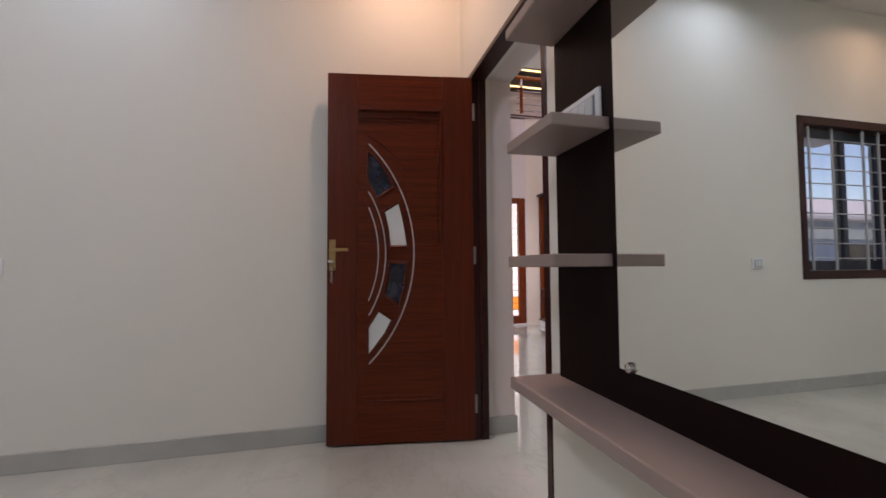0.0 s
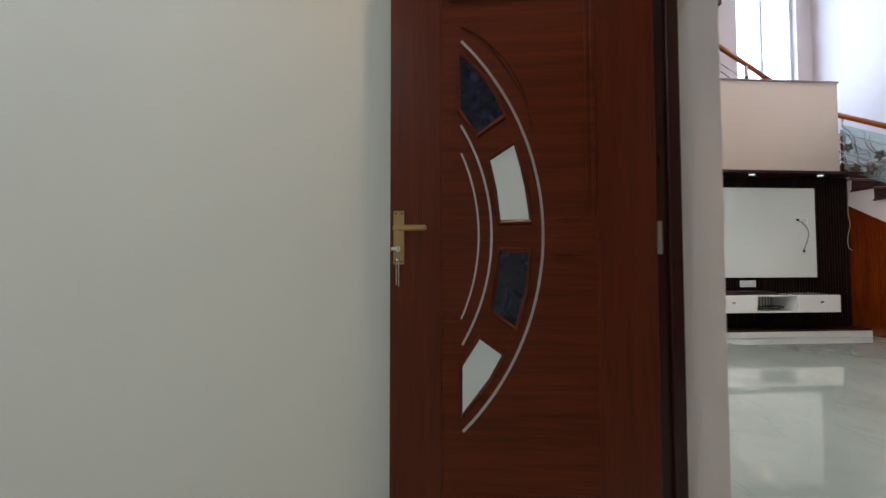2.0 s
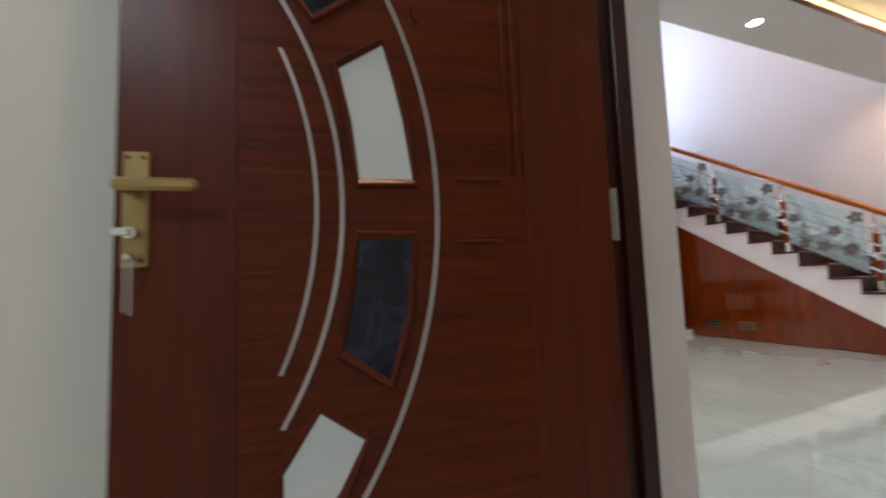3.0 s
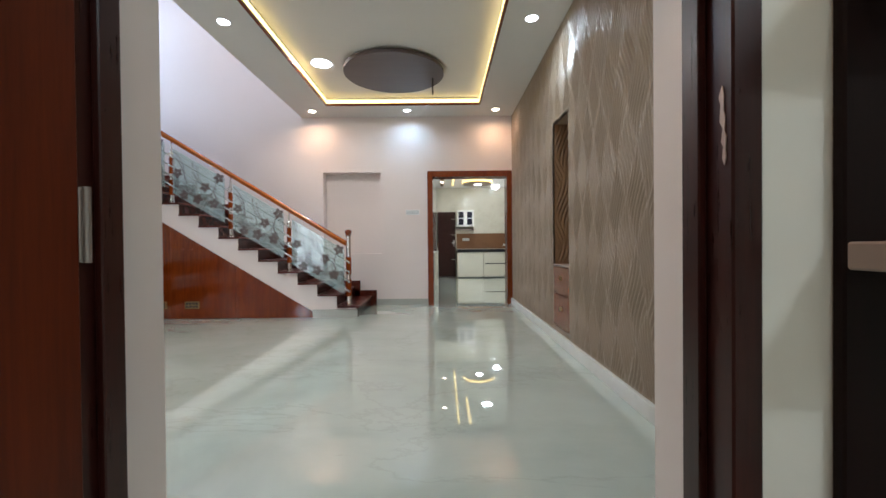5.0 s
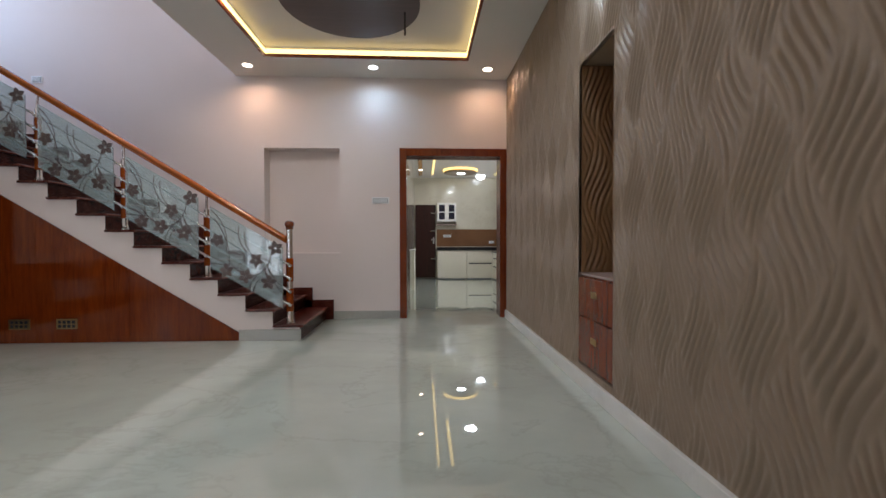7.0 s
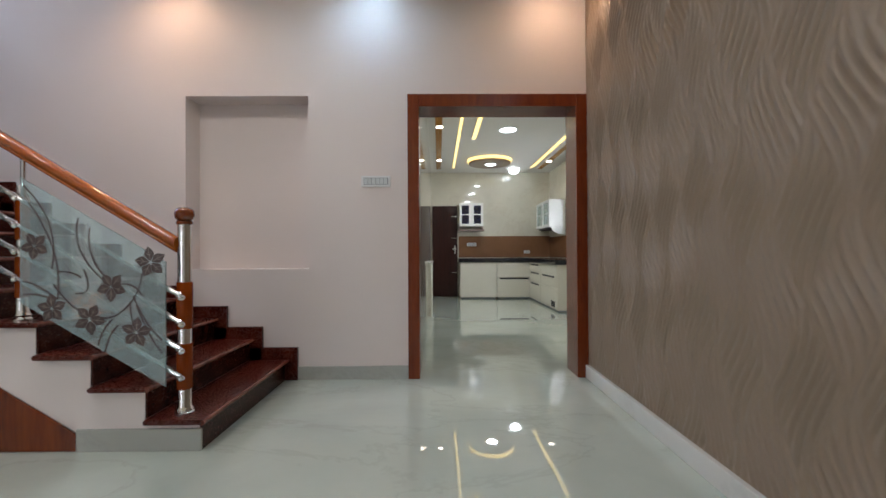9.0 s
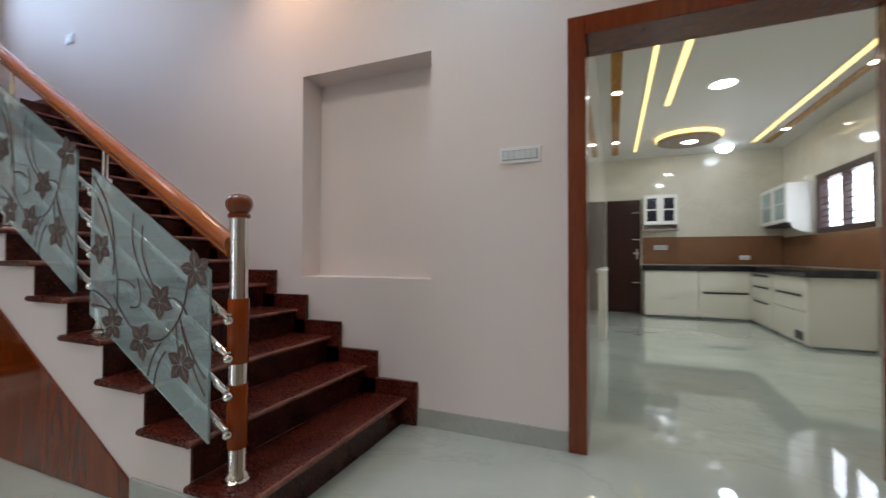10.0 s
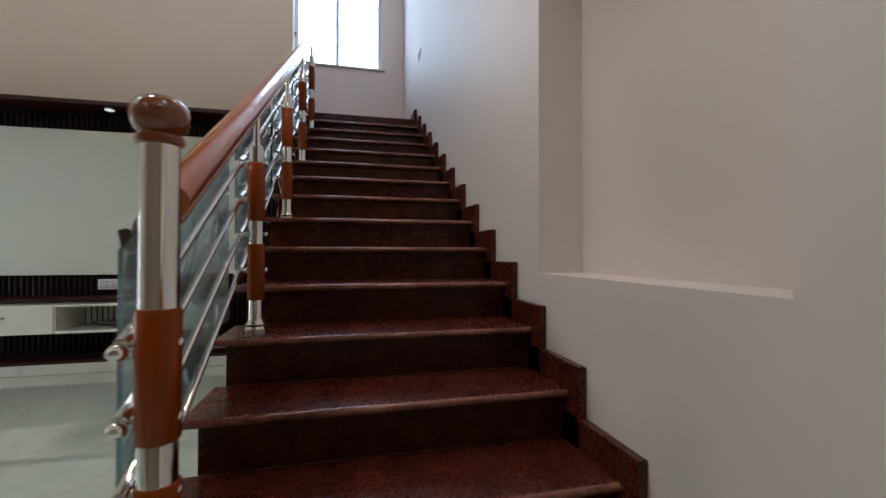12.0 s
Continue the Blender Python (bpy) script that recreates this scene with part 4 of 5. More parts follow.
# ---- bedroom ----
structure("wall_bedroom_door", wall("y", BY, BY + 0.14, BX - 0.2, 4.4, 0, 3.2, [DOORWAY]), M_BED, "cream painted wall with a doorway", "wall")
BW = (-10.64, -9.50, 0.88, 2.22)
structure("wall_bedroom_side", wall("x", BX - 0.2, BX, -11.2, BY, 0, 3.2, [BW]), M_BED, "cream painted bedroom wall with a window", "wall")
structure("wall_bedroom_back", wall("y", -11.2, -11.0, BX, 4.4, 0, 3.2), M_BED, "plain cream bedroom wall", "wall")
structure("wall_bedroom_end", wall("x", 4.2, 4.4, -11.0, BY, 0, 3.2), M_BED, "plain cream bedroom wall", "wall")
structure("ceiling_bedroom", box(BX - 0.2, 4.4, -11.2, BY, 3.2, 3.35), M_CEIL, "white bedroom ceiling", "ceiling")
structure("baseboard_bedroom", box(BX + 0.001, BX + 0.014, -11.0, BY - 0.002, 0.0, 0.097, 0.002), M_SKIRT, "grey-green marble skirting", "baseboard")
structure("baseboard_bedroom_door_wall", box(0.675, 4.2, BY - 0.013, BY - 0.001, 0.0, 0.097, 0.002), M_SKIRT, "grey-green marble skirting", "baseboard")
BED_SPOTS = "downlights in the bedroom ceiling"
for x, y, lens, colour, power in ((0.05, -7.0, M_LENS_W, WARM, 8.5), (0.0, -8.65, M_LENS_C, COOL, 5), (0.0, -10.3, M_LENS_W, WARM, 3.5),
                                  # unseen, added to light the far side of the room
                                  (2.6, -10.3, M_LENS_C, COOL, 5)):
    downlight(x, y, 3.2, 0.055, lens, BED_SPOTS, power, colour, "small round recessed downlight, switched on")
# unseen panel, added as the bedroom's main fill
downlight(2.1, -9.1, 3.2, 0.22, M_LENS_C, "round panel lights in the bedroom", 25, (0.84, 0.97, 1.0), "large round white panel light, unseen, added to light the room")
switch_plate((BX, -9.036, 1.013), 0.115, 0.085, "+x", rockers=2, label="white socket plate on the bedroom wall")

bw = thing("window", (BX - 0.1, -10.07, 0.88), "dark-framed bedroom window with pale security bars", "window", kind="structure")
fb = bmesh.new()
for y0, y1, z0, z1 in ((BW[0], BW[0] + 0.06, BW[2], BW[3]), (BW[1] - 0.06, BW[1], BW[2], BW[3]), (BW[0] + 0.06, BW[1] - 0.06, BW[2], BW[2] + 0.07), (BW[0] + 0.06, BW[1] - 0.06, BW[3] - 0.07, BW[3])):
    box(BX - 0.14, BX + 0.012, y0, y1, z0, z1, 0.004, bm=fb)
part("window_frame", fb, M_FRAME, bw)
for y0, y1, x0 in ((BW[0] + 0.062, -10.035, -0.10), (-10.105, BW[1] - 0.062, -0.065)):
    sash = bmesh.new()
    for a0, a1, c0, c1 in ((y0, y0 + 0.055, BW[2] + 0.072, BW[3] - 0.072), (y1 - 0.055, y1, BW[2] + 0.072, BW[3] - 0.072), (y0 + 0.055, y1 - 0.055, BW[2] + 0.072, BW[2] + 0.15), (y0 + 0.055, y1 - 0.055, BW[3] - 0.16, BW[3] - 0.072)):
        box(BX + x0 - 0.015, BX + x0 + 0.015, a0, a1, c0, c1, 0.003, bm=sash)
    sh = part("sash", sash, M_SASH, bw, "dark blue-grey sliding sash")
    pn = part("pane", box(BX + x0 - 0.003, BX + x0 + 0.003, y0 + 0.055, y1 - 0.055, BW[2] + 0.15, BW[3] - 0.16), M_PANE, sh)
    pn.visible_shadow = False
for y in (-10.47, -10.28, -9.92, -9.66):
    part("bar", box(BX - 0.034, BX - 0.020, y - 0.011, y + 0.011, BW[2] + 0.07, BW[3] - 0.07, 0.003), M_BAR, bw)
for k in range(9):
    part("bar", tube((BX - 0.040, BW[0] + 0.06, 1.05 + 0.125 * k), (BX - 0.040, BW[1] - 0.06, 1.05 + 0.125 * k), 0.0055, n=8), M_BAR, bw)
part("sunshade", box(BX - 0.80, BX - 0.201, BW[0] - 0.25, BW[1] + 0.25, 2.26, 2.34, 0.006), M_HALL, bw, "pink concrete sunshade")

# bedroom door frame, set in the bedroom side of the wall
bf = thing("door_frame", (0.17, BY + 0.05, 0), "dark stained wooden door frame", "door frame")
FR = (-0.312, -0.256, 0.630, 0.671)
part("jamb", box(FR[0], FR[1], BY - 0.004, BY + 0.092, 0.0, 2.158, 0.003), M_FRAME, bf)
lj = part("jamb", box(FR[2], FR[3], BY - 0.004, BY + 0.092, 0.0, 2.158, 0.003), M_FRAME, bf)
part("head", box(FR[1], FR[2], BY - 0.004, BY + 0.092, 2.128, 2.158, 0.003), M_FRAME, bf)
part("stop", box(FR[2] - 0.013, FR[2] - 0.0005, BY + 0.048, BY + 0.09, 0.0, 2.127, 0.002), M_FRAME, bf)
part("stop", box(FR[1] + 0.0005, FR[1] + 0.013, BY + 0.048, BY + 0.09, 0.0, 2.127, 0.002), M_FRAME, bf)
ragged = [(0.010, 1.140), (0.014, 1.150), (0.012, 1.165), (0.016, 1.172), (0.013, 1.190), (0.019, 1.200), (0.017, 1.222), (0.021, 1.235), (0.014, 1.248), (0.011, 1.232), (0.012, 1.214), (0.008, 1.205), (0.010, 1.186), (0.006, 1.178), (0.008, 1.160), (0.006, 1.150)]
sp = prism([(BY + a, z) for a, z in ragged], "x", FR[2] - 0.002, FR[2] - 0.0006)
part("strike_plate", sp, M_WORN, lj, "worn steel strike plate")

# ---- door leaf, swung open against the side wall ----
HINGE, SWING = Vector((-0.235, -6.598, 0.0)), radians(-98.7)
DW, DH, DT = 0.84, 2.126, 0.035
LEAF = Matrix.Translation(HINGE) @ Matrix.Rotation(SWING, 4, "Z")
# leaf frame: u from the hinge to the handle, face at v = 0 towards the room, body behind


def leafed(bm):
    bmesh.ops.transform(bm, matrix=LEAF, verts=bm.verts)
    bmesh.ops.recalc_face_normals(bm, faces=bm.faces[:])
    return bm


def lbox(u0, u1, z0, z1, v0, v1, bevel=0.0):
    return leafed(box(u0, u1, v0, v1, z0, z1, bevel))


def lprism(points, v0, v1):
    return leafed(prism(points, "y", v0, v1))


door = thing("door", tuple(HINGE + Vector((0, 0, 0.01))), "open dark mahogany door with curved steel inlays and glass inserts", "door")


def arc3(p0, pm, p1, n=40):
    """Points of the circle through three points, from the first to the last."""
    (ax, ay), (bx, by), (cx, cy) = p0, pm, p1
    d = 2 * (ax * (by - cy) + bx * (cy - ay) + cx * (ay - by))
    ux = ((ax * ax + ay * ay) * (by - cy) + (bx * bx + by * by) * (cy - ay) + (cx * cx + cy * cy) * (ay - by)) / d
    uy = ((ax * ax + ay * ay) * (cx - bx) + (bx * bx + by * by) * (ax - cx) + (cx * cx + cy * cy) * (bx - ax)) / d
    r = math.hypot(ax - ux, ay - uy)
    t0, tm, t1 = (math.atan2(p[1] - uy, p[0] - ux) % (2 * math.pi) for p in (p0, pm, p1))
    if not min(t0, t1) <= tm <= max(t0, t1):
        t0, t1 = (t0 - 2 * math.pi, t1) if t0 > t1 else (t0, t1 - 2 * math.pi)
    return [(ux + r * math.cos(t0 + (t1 - t0) * k / n), uy + r * math.sin(t0 + (t1 - t0) * k / n)) for k in range(n + 1)]


OUTER = arc3((0.606, 1.714), (0.349, 1.10), (0.604, 0.457))
GLASSES = (
    ("dark", [(0.609, 1.658), (0.598, 1.656), (0.560, 1.617), (0.522, 1.569), (0.495, 1.520), (0.473, 1.467), (0.555, 1.409), (0.609, 1.491)]),
    ("white", [(0.514, 1.319), (0.438, 1.368), (0.420, 1.300), (0.405, 1.230), (0.391, 1.127), (0.482, 1.126), (0.494, 1.225)]),
    ("dark", [(0.485, 1.023), (0.394, 1.023), (0.408, 0.900), (0.438, 0.788), (0.512, 0.844), (0.494, 0.930)]),
    ("white", [(0.550, 0.748), (0.481, 0.699), (0.520, 0.625), (0.606, 0.513), (0.606, 0.661)]))
# leaf built of stiles and a middle field; the field's shallow grooves are cut between its boards
part("lock_stile", lbox(0.672, DW, 0.01, DH, -DT, 0.0, 0.0015), M_DOOR_V, door)
part("hinge_stile", lbox(0.0, 0.180, 0.01, DH, -DT, 0.0, 0.0015), M_DOOR_V, door)
fld = lbox(0.1805, 0.6715, 0.011, DH - 0.001, -DT, -0.0015)
part("field", fld, M_DOOR_H, door, "horizontally grained middle field")
mould = bmesh.new()
for z0, z1, d in ((1.906, 1.934, 0.014), (1.866, 1.878, 0.007)):
    join(mould, leafed(box(0.182, 0.662, -0.001, d, z0, z1, 0.006 if d > 0.01 else 0.003, segments=3)))
part("moulding", mould, M_DOOR_V, door, "raised cross moulding", smooth=True)
gr = bmesh.new()
join(gr, lbox(0.206, 0.214, 1.14, 1.866, -0.0013, 0.0035, 0.0015))
join(gr, lbox(0.184, 0.196, 1.14, 1.910, -0.0013, 0.0050, 0.002))
for z in (1.850, 1.872, 0.245, 0.270):
    join(gr, lbox(0.20, 0.64, z, z + 0.006, -0.0013, 0.0025, 0.001))
ribbon_bm = bmesh.new()
ribbon(arc3((0.600, 1.765), (0.455, 1.640), (0.378, 1.420)), 0.007, "y", -0.0013, 0.0030, ribbon_bm)
join(gr, leafed(ribbon_bm))
part("fine_beads", gr, M_DOOR_H, door, "fine raised beads")
for pts, w in ((OUTER, 0.0082), (arc3((0.608, 1.436), (0.511, 1.085), (0.606, 0.729)), 0.0072), (arc3((0.607, 1.345), (0.552, 1.085), (0.609, 0.811)), 0.0062)):
    b = bmesh.new()
    ribbon(pts, w, "y", -0.0012, 0.0022, b)
    part("steel_inlay", leafed(b), M_INLAY, door, "curved steel inlay strip")
b = bmesh.new()
ribbon(arc3((0.605, 1.767), (0.453, 1.615), (0.374, 1.417), 16), 0.005, "y", -0.0012, 0.0008, b)
part("curved_bead", leafed(b), M_DOOR_V, door)
for z in (1.130, 1.018):
    part("short_bead", lbox(0.231, 0.313, z - 0.003, z + 0.003, -0.0012, 0.0030, 0.0012), M_DOOR_V, door, "short raised wooden bead")
for tone, pts in GLASSES:
    c = Vector((sum(p[0] for p in pts) / len(pts), sum(p[1] for p in pts) / len(pts)))
    pane = part("glass_insert", lprism(pts, -0.0012, 0.0004), M_BLUEGLASS if tone == "dark" else M_WHITEGLASS, door, "dark blue textured glass insert" if tone == "dark" else "frosted white glass insert")
    rim = bmesh.new()
    loops = []
    for out, v in ((-0.001, 0.0006), (0.008, 0.0065), (0.012, 0.0065), (0.017, -0.0012)):
        loops.append([rim.verts.new((q.x, v, q.y)) for q in [c + (Vector(p) - c) * (1 + out / max((Vector(p) - c).length, 0.01)) for p in pts]])
    for lo, hi in zip(loops, loops[1:]):
        for k in range(len(pts)):
            j = (k + 1) % len(pts)
            rim.faces.new((lo[k], lo[j], hi[j], hi[k]))
    part("rim", leafed(rim), M_DOOR_V, pane, "bevelled wooden rim")
# lock plate, lever and keys
lock = part("lock_plate", lbox(0.792, 0.828, 0.985, 1.160, 0.0002, 0.006, 0.002), M_BRASS, door, "antique brass lock plate")
lv = leafed(tube((0.811, 0.006, 1.100), (0.811, 0.045, 1.100), 0.0095))
part("spindle", lv, M_BRASS, lock, smooth=True)
part("lever", lbox(0.714, 0.822, 1.091, 1.110, 0.040, 0.054, 0.005), M_BRASS, lock, "brass lever handle")
sc = bmesh.new()
for u, z in ((0.80, 1.15), (0.82, 1.15), (0.80, 0.995), (0.82, 0.995)):
    join(sc, leafed(tube((u, 0.006, z), (u, 0.0075, z), 0.0032, n=10)))
part("screw", sc, M_IRON, lock)
kb = leafed(tube((0.811, 0.006, 1.035), (0.811, 0.022, 1.035), 0.009))
join(kb, lbox(0.808, 0.832, 1.030, 1.042, 0.022, 0.026, 0.002))
part("key", kb, M_CHROME, lock, "key in the lock")
kr = bmesh.new()
join(kr, lbox(0.806, 0.809, 0.915, 1.00, 0.018, 0.0205, 0.001))
join(kr, lbox(0.813, 0.816, 0.920, 1.00, 0.021, 0.0235, 0.001))
join(kr, leafed(ball((0.811, 0.02, 1.0), 0.007, n=10)))
part("hanging_keys", kr, M_CHROME, lock, "hanging keys")
for zc in (1.917, 1.067, 0.214):
    h = part("hinge", lbox(-0.014, 0.002, zc - 0.050, zc + 0.050, 0.0005, 0.003, 0.001), M_HINGE, door, "steel butt hinge")
    join_b = leafed(tube((-0.007, 0.004, zc - 0.051), (-0.007, 0.004, zc + 0.051), 0.005, n=12))
    part("knuckle", join_b, M_HINGE, h, smooth=True)

# ---- dresser with mirror beside the door ----
dr = thing("dressing_unit", (1.6, BY - 0.05, 0.6), "wall-hung dark dressing board with pinkish-grey shelves", "dressing unit")
part("back_board", box(0.762, 2.30, BY - 0.020, BY - 0.001, 0.62, 2.42, 0.003), M_WENGE, dr, "dark wenge back board")
part("table_shelf", box(0.731, 2.36, BY - 0.190, BY - 0.001, 0.586, 0.626, 0.004), M_LAMINATE, dr, "pinkish-grey dressing shelf")
for z0 in (0.999, 1.385, 1.780):
    part("side_shelf", box(0.762, 1.066, BY - 0.204, BY - 0.021, z0, z0 + 0.036, 0.003), M_LAMINATE, dr, "short pinkish-grey side shelf")
mirror = thing("mirror", (1.65, BY - 0.024, 0.72), "frameless wall mirror on the dark dressing board", "mirror")
part("mirror_glass", box(1.088, 2.30, BY - 0.026, BY - 0.0215, 0.726, 2.40, 0.0015), M_MIRROR, mirror)
for x in (1.135, 2.2):
    part("mirror_clip", turned((0, 0, 0), [(0.013, 0), (0.015, 0.003), (0.012, 0.012), (0.004, 0.015)], 16), M_CHROME, mirror, "round chrome clip", smooth=True).matrix_basis = Matrix.Translation((x, BY - 0.0262, 0.738)) @ Matrix.Rotation(radians(90), 4, "X")
switch_plate((0.915, BY - 0.0205, 1.475), 0.235, 0.095, "-y", rockers=5, label="white socket strip on the dressing board")

# ---- kitchen ----
KX0, KX1, KY, KZ = 0.09, 2.84, 6.22, 2.87
structure("wall_kitchen_left", wall("x", KX0 - 0.2, KX0, 0.25, KY + 0.2, 0, KZ), M_TILE_K, "kitchen wall of glossy cream tile", "wall")
structure("wall_kitchen_back", wall("y", KY, KY + 0.2, KX0, KX1 + 0.2, 0, KZ), M_TILE_K, "kitchen wall of glossy cream tile", "wall")
KW = (3.56, 4.97, 1.36, 2.17)
structure("wall_kitchen_right", wall("x", KX1, KX1 + 0.2, 0.25, KY, 0, KZ, [KW]), M_TILE_K, "kitchen wall of glossy cream tile with a window", "wall")
structure("wall_kitchen_near", wall("y", 0.25, 0.33, RX, KX1 + 0.2, 0, KZ), M_TILE_K, "plain kitchen wall", "wall")
structure("ceiling_kitchen", box(KX0 - 0.2, KX1 + 0.2, 0.25, KY + 0.2, KZ, KZ + 0.15), M_CEIL, "white kitchen ceiling", "ceiling")
for x0, x1, y0, y1 in ((0.56, 0.60, 0.9, 5.6), (0.80, 0.86, 1.3, 3.3), (2.26, 2.32, 0.9, 5.6)):
    s = thing("led_channel", ((x0 + x1) / 2, (y0 + y1) / 2, KZ), "straight warm led channel in the kitchen ceiling", "ceiling light", "led channels in the kitchen ceiling")
    part("channel", box(x0 - 0.012, x1 + 0.012, y0 - 0.012, y1 + 0.012, KZ - 0.010, KZ - 0.0005, 0.002), M_CEIL, s)
    part("led_strip", box(x0, x1, y0, y1, KZ - 0.014, KZ - 0.0105), M_LED_K, s)
for x0, x1, y0, y1 in ((0.21, 0.31, 0.9, 5.75), (2.45, 2.55, 2.2, 5.75)):
    s = thing("ceiling_beam", ((x0 + x1) / 2, (y0 + y1) / 2, KZ), "golden-brown wooden strip on the kitchen ceiling", "ceiling panel", "wooden strips on the kitchen ceiling")
    part("board", box(x0, x1, y0, y1, KZ - 0.014, KZ - 0.0005, 0.003), M_STRIP, s)
ring = thing("ceiling_ring_light", (1.28, 4.9, KZ), "round dropped ceiling disc with warm halo", "ceiling light")
part("halo", turned((1.28, 4.9, KZ - 0.05), [(0.40, 0.0), (0.44, 0.0), (0.44, 0.049), (0.40, 0.049)], 48), M_LED_K, ring)
part("disc", turned((1.28, 4.9, KZ - 0.09), [(0.40, 0.0), (0.42, 0.008), (0.42, 0.039)], 48), M_TAUPE, ring)
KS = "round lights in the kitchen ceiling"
# first entry, by the doorway, is unseen and added to brighten the near floor
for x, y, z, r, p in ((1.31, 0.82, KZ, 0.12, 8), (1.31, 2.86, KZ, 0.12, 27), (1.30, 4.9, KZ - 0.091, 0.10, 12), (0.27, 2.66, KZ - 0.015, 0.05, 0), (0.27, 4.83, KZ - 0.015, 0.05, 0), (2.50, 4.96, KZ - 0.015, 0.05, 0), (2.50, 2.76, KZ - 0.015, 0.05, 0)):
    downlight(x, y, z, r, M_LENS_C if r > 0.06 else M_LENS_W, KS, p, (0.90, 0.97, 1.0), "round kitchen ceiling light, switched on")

# flat ceiling light; the dome shape imitates the bloom round it
dome = thing("ceiling_lamp", (1.92, 5.72, KZ), "round kitchen ceiling light, its bloom shaped as a dome, switched on", "ceiling light")
part("base", turned((1.92, 5.72, KZ), [(0.125, -0.016), (0.13, -0.012), (0.13, -0.0005)], 32), M_PLASTIC, dome)
part("dome", turned((1.92, 5.72, KZ), [(0.012, -0.128), (0.050, -0.120), (0.085, -0.098), (0.108, -0.066), (0.118, -0.030), (0.119, -0.0165)], 32), M_LENS_C, dome, "glowing dome that stands for the bloom", smooth=True)

structure("trim_splash_back", box(0.72, KX1 - 0.002, KY - 0.010, KY - 0.001, 0.90, 1.39), M_TILE_B, "glossy brown splashback tile", "splashback")
structure("trim_splash_right", box(KX1 - 0.010, KX1 - 0.001, 0.6, KY - 0.012, 0.90, 1.355), M_TILE_B, "glossy brown splashback tile", "splashback")

ls = thing("side_counter", (KX0 + 0.05, 3.6, 0), "narrow white counter along the kitchen wall", "counter")
part("body", box(KX0 + 0.001, KX0 + 0.045, 3.2, 4.5, 0.0, 0.84, 0.002), M_CAB, ls)
part("top", box(KX0 + 0.001, KX0 + 0.065, 3.17, 4.53, 0.841, 0.87, 0.003), M_WHITE_STONE, ls)

# base units and worktop


def base_unit(x0, x1, y0, y1, facing, drawers, label):
    u = thing("base_cabinet", ((x0 + x1) / 2, (y0 + y1) / 2, 0), label, "cabinet", "kitchen base cabinets")
    part("body", box(x0, x1, y0, y1, 0.03, 0.80, 0.002), M_CAB, u)
    part("plinth", box(x0 + 0.03, x1 - 0.03, y0 + 0.03, y1 - 0.03, 0.0, 0.03), M_GREY, u)
    for a0, a1, z0, z1, h in drawers:
        if facing == "-y":
            f = part("front", box(a0, a1, y0 - 0.018, y0 - 0.001, z0, z1, 0.002), M_CAB, u)
            if h:
                part("handle", box(a0 + 0.06, a1 - 0.03, y0 - 0.026, y0 - 0.0185, z1 - 0.035, z1 - 0.005, 0.002), M_IRON, f, "dark handle strip")
        else:
            f = part("front", box(x0 - 0.018, x0 - 0.001, a0, a1, z0, z1, 0.002), M_CAB, u)
            if h:
                part("handle", box(x0 - 0.026, x0 - 0.0185, a0 + 0.15, a1 - 0.15, z1 - 0.05, z1 - 0.02, 0.002), M_IRON, f, "dark handle strip")
    return u


base_unit(0.72, 1.52, 5.66, KY - 0.012, "-y", ((0.725, 1.515, 0.04, 0.79, False),), "white kitchen base cabinet with a plain front")
base_unit(1.525, 2.245, 5.66, KY - 0.012, "-y", ((1.53, 2.24, 0.04, 0.46, True), (1.53, 2.24, 0.47, 0.79, False)), "white kitchen base cabinet with two drawers")
base_unit(2.25, KX1 - 0.012, 4.65, KY - 0.012, "-x", ((4.66, 5.62, 0.04, 0.40, True), (4.66, 5.62, 0.41, 0.62, True), (4.66, 5.62, 0.63, 0.79, True)), "white kitchen base cabinet with three drawers")
base_unit(2.25, KX1 - 0.012, 3.55, 4.645, "-x", ((3.56, 4.64, 0.04, 0.40, False), (3.56, 4.64, 0.41, 0.62, True), (3.56, 4.64, 0.63, 0.79, False)), "white kitchen base cabinet beside the worktop end")
vent = thing("vent_grille", (2.24, 3.78, 0.12), "pair of small dark square vents on the cabinet front", "vent")
for y in (3.72, 3.84):
    part("grille", box(2.223, 2.231, y - 0.045, y + 0.045, 0.07, 0.17, 0.002), M_IRON, vent)
wt = thing("worktop", (1.8, 5.6, 0.8), "black polished granite kitchen worktop", "worktop")
part("back_slab", box(0.70, KX1 - 0.012, 5.61, KY - 0.011, 0.801, 0.885, 0.004), M_BLACK, wt)
part("side_slab", box(2.20, KX1 - 0.012, 3.52, 5.6095, 0.801, 0.885, 0.004), M_BLACK, wt)


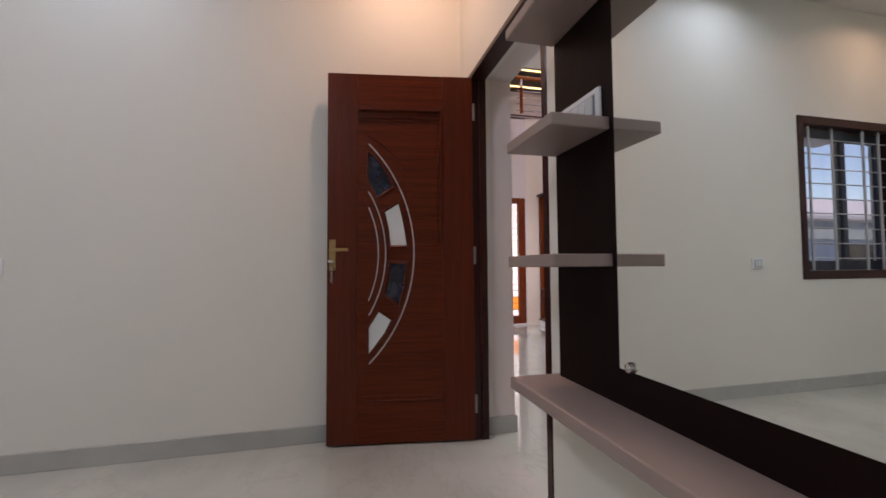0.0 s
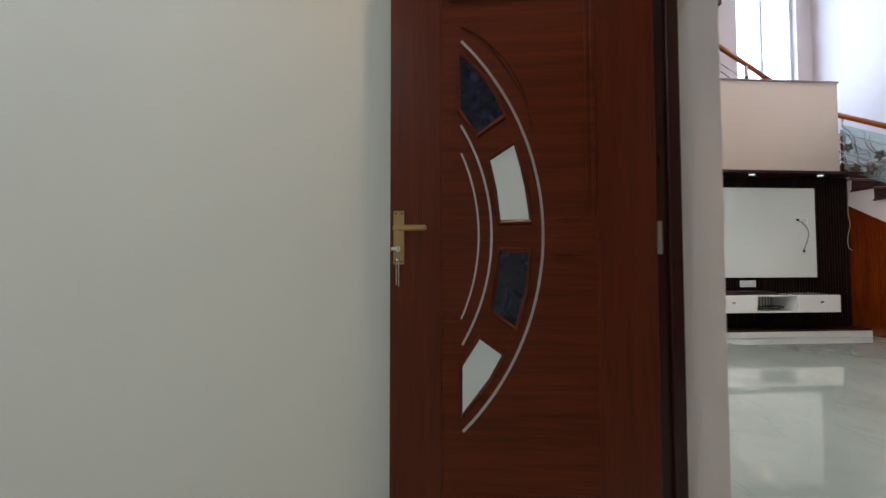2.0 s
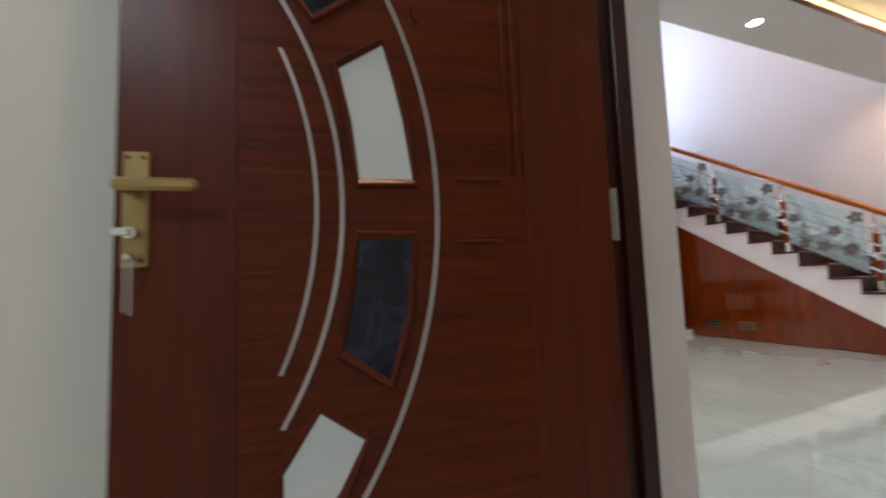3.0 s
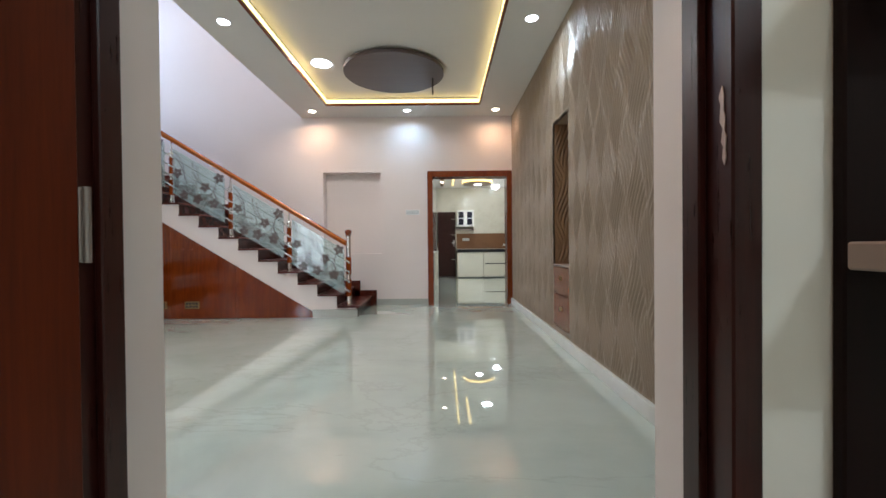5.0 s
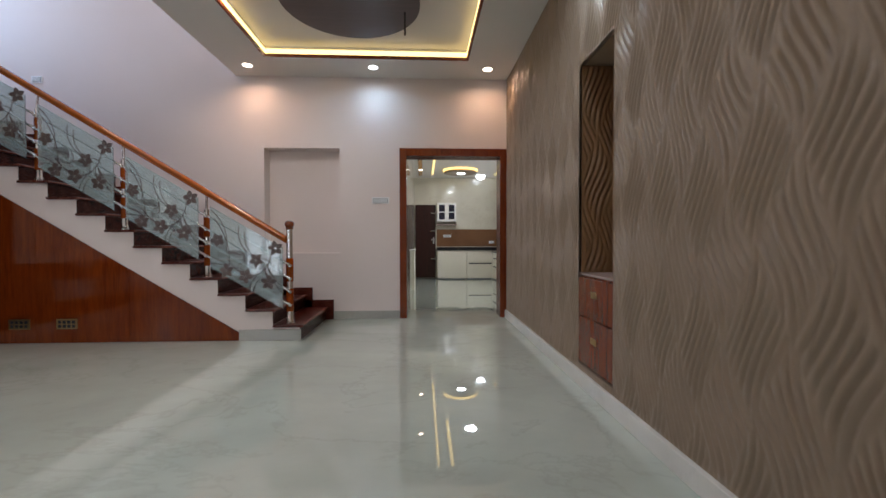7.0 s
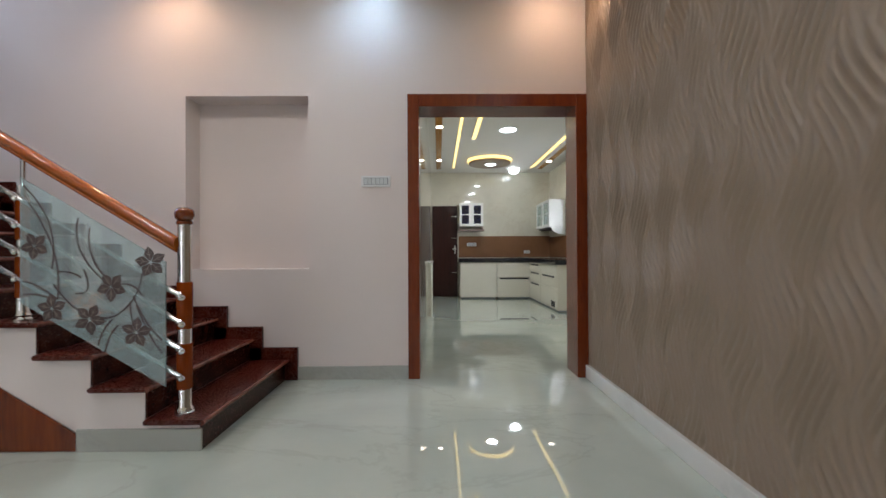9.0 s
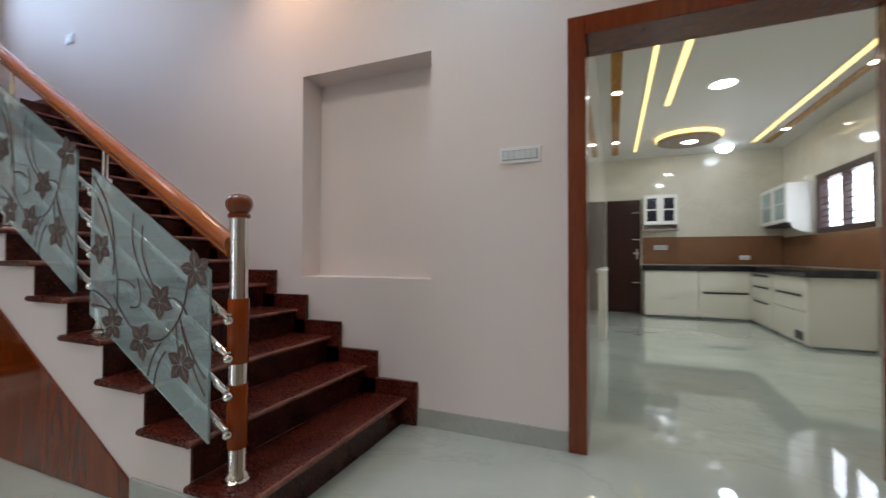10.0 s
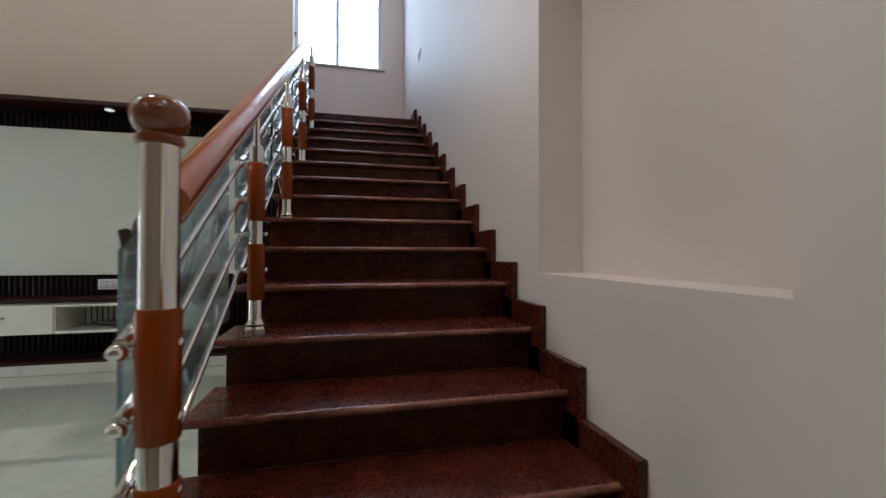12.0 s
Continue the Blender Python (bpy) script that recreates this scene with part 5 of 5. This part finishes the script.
def wall_cabinet(x0, x1, y0, y1, z0, z1, facing, n, label):
    c = thing("wall_cabinet", ((x0 + x1) / 2, (y0 + y1) / 2, z0), label, "cabinet", "kitchen wall cabinets")
    part("body", box(x0, x1, y0, y1, z0, z1, 0.003), M_GLOSS, c)
    lo, hi = (x0, x1) if facing == "-y" else (y0, y1)
    w = (hi - lo) / n
    for k in range(n):
        a, b = lo + k * w + 0.004, lo + (k + 1) * w - 0.004
        f = bmesh.new()
        for p0, p1, q0, q1 in ((a, a + 0.05, z0 + 0.004, z1 - 0.004), (b - 0.05, b, z0 + 0.004, z1 - 0.004), (a + 0.05, b - 0.05, z0 + 0.004, z0 + 0.06), (a + 0.05, b - 0.05, z1 - 0.06, z1 - 0.004), (a + 0.05, b - 0.05, (z0 + z1) / 2 - 0.012, (z0 + z1) / 2 + 0.012)):
            if facing == "-y":
                box(p0, p1, y0 - 0.02, y0 - 0.001, q0, q1, 0.002, bm=f)
            else:
                box(x0 - 0.02, x0 - 0.001, p0, p1, q0, q1, 0.002, bm=f)
        d = part("door", f, M_GLOSS, c, "white glazed cabinet door")
        g = box(a + 0.05, b - 0.05, y0 - 0.008, y0 - 0.004, z0 + 0.06, z1 - 0.06) if facing == "-y" else box(x0 - 0.008, x0 - 0.004, a + 0.05, b - 0.05, z0 + 0.06, z1 - 0.06)
        part("pane", g, M_BLUEGLASS if facing == "-y" else M_FROST, d, "dim glass pane")
    return c


wc = wall_cabinet(0.72, 1.26, 5.90, KY - 0.001, 1.60, 2.13, "-y", 2, "small white wall cabinet with two glazed doors")
part("lower_shelf", box(0.70, 1.28, 5.90, KY - 0.001, 1.50, 1.525, 0.003), M_LAMINATE, wc)
part("cheek", box(0.71, 0.725, 5.92, KY - 0.001, 1.526, 1.599), M_LAMINATE, wc)
part("cheek", box(1.245, 1.26, 5.92, KY - 0.001, 1.526, 1.599), M_LAMINATE, wc)
wr = wall_cabinet(2.525, KX1 - 0.001, 5.02, 6.12, 1.53, 2.10, "-x", 2, "white wall cabinet with frosted glass doors and a curved cheek")
arc = [(2.55 + 0.26 * (1 - math.cos(a)), 1.5285 - 0.15 * math.sin(a)) for a in [math.pi / 2 * k / 8 for k in range(9)]]
part("cheek", prism([(2.53, 1.5285)] + arc + [(KX1 - 0.012, arc[-1][1]), (KX1 - 0.012, 1.5285)], "y", 5.02, 5.04), M_GLOSS, wr, "white curved cheek")
part("underside", box(2.56, KX1 - 0.012, 5.041, 6.10, 1.50, 1.5285, 0.003), M_IRON, wr, "dark underside")
switch_plate((1.02, KY - 0.010, 1.20), 0.22, 0.08, "-y", rockers=4, label="white socket strip on the brown splashback")
switch_plate((2.3, KY - 0.010, 1.02), 0.14, 0.07, "-y", rockers=2, label="white socket on the brown splashback")

kd = thing("door", (0.40, KY - 0.03, 0), "closed dark brown kitchen back door with steel bolts", "door")
part("leaf", box(0.11, 0.685, KY - 0.045, KY - 0.002, 0.005, 2.09, 0.003), M_FRAME, kd)
part("handle", box(0.56, 0.67, KY - 0.075, KY - 0.046, 1.08, 1.11, 0.004), M_CHROME, kd, "steel lever")
part("plate", box(0.615, 0.645, KY - 0.055, KY - 0.0455, 0.98, 1.18, 0.002), M_CHROME, kd, "steel plate")
for z in (0.55, 1.85, 1.35):
    part("bolt", tube((0.55, KY - 0.052, z), (0.68, KY - 0.052, z), 0.010), M_CHROME, kd, "steel tower bolt", smooth=True)

kw = thing("window", (KX1 + 0.05, 4.265, 1.36), "dark-framed kitchen window with iron grille", "window", kind="structure")
fb = bmesh.new()
for y0, y1, z0, z1 in ((3.56, 3.63, 1.36, 2.17), (4.90, 4.97, 1.36, 2.17), (3.63, 4.90, 1.36, 1.43), (3.63, 4.90, 2.08, 2.17), (4.245, 4.285, 1.43, 2.08)):
    box(KX1 - 0.012, KX1 + 0.10, y0, y1, z0, z1, 0.004, bm=fb)
part("window_frame", fb, M_FRAME, kw)
for k in range(7):
    part("bar", tube((KX1 + 0.03, 3.63, 1.50 + 0.085 * k), (KX1 + 0.03, 4.90, 1.50 + 0.085 * k), 0.006, n=8), M_IRON, kw)
for k in range(11):
    part("bar", tube((KX1 + 0.042, 3.73 + 0.11 * k, 1.43), (KX1 + 0.042, 3.73 + 0.11 * k, 2.08), 0.006, n=8), M_IRON, kw)
pn = part("pane", box(KX1 + 0.06, KX1 + 0.065, 3.63, 4.90, 1.43, 2.08), M_PANE, kw)
pn.visible_shadow = False

# ---- neighbour's house and yard wall outside the bedroom window ----
nh = thing("neighbour_house", (-9.3, -23.0, -0.14), "pinkish house with white bands and a sloping roof", "house")
part("wall", box(-11.5, -7.2, -32.0, -14.5, -0.14, 2.55, 0.01), M_OUT_BLUE, nh, "house wall with its shade put in the blue-grey colour")
part("band", box(-11.6, -7.1, -32.1, -14.4, 1.75, 2.10, 0.01), M_WHITE_STONE, nh, "white projecting band")
part("roof", prism([(-6.7, 2.30), (-6.7, 2.40), (-9.3, 3.40), (-11.9, 2.40), (-11.9, 2.30)], "y", -32.2, -14.2), M_HALL, nh, "pale pink sloping roof")
for yc in (-18.0, -21.5, -25.0):
    hw = part("window", box(-7.21, -7.15, yc - 0.7, yc + 0.7, 0.85, 1.60, 0.005), M_FRAME, nh, "dark framed window")
    part("pane", box(-7.16, -7.142, yc - 0.62, yc + 0.62, 0.92, 1.53), M_PANE, hw)
yw = thing("yard_wall", (-4.0, -12.0, -0.14), "low white painted yard wall outside", "wall")
part("wall", box(-4.1, -3.95, -20.0, -7.5, -0.14, 0.92, 0.008), M_WHITE_STONE, yw)
part("coping", box(-4.14, -3.91, -20.0, -7.5, 0.921, 0.97, 0.008), M_SKIRT, yw, "grey coping")

# outside ground
structure("ground", box(-60, 60, -60, 60, -0.4, -0.14), M_SKIRT, "plain ground outside the house", "ground")
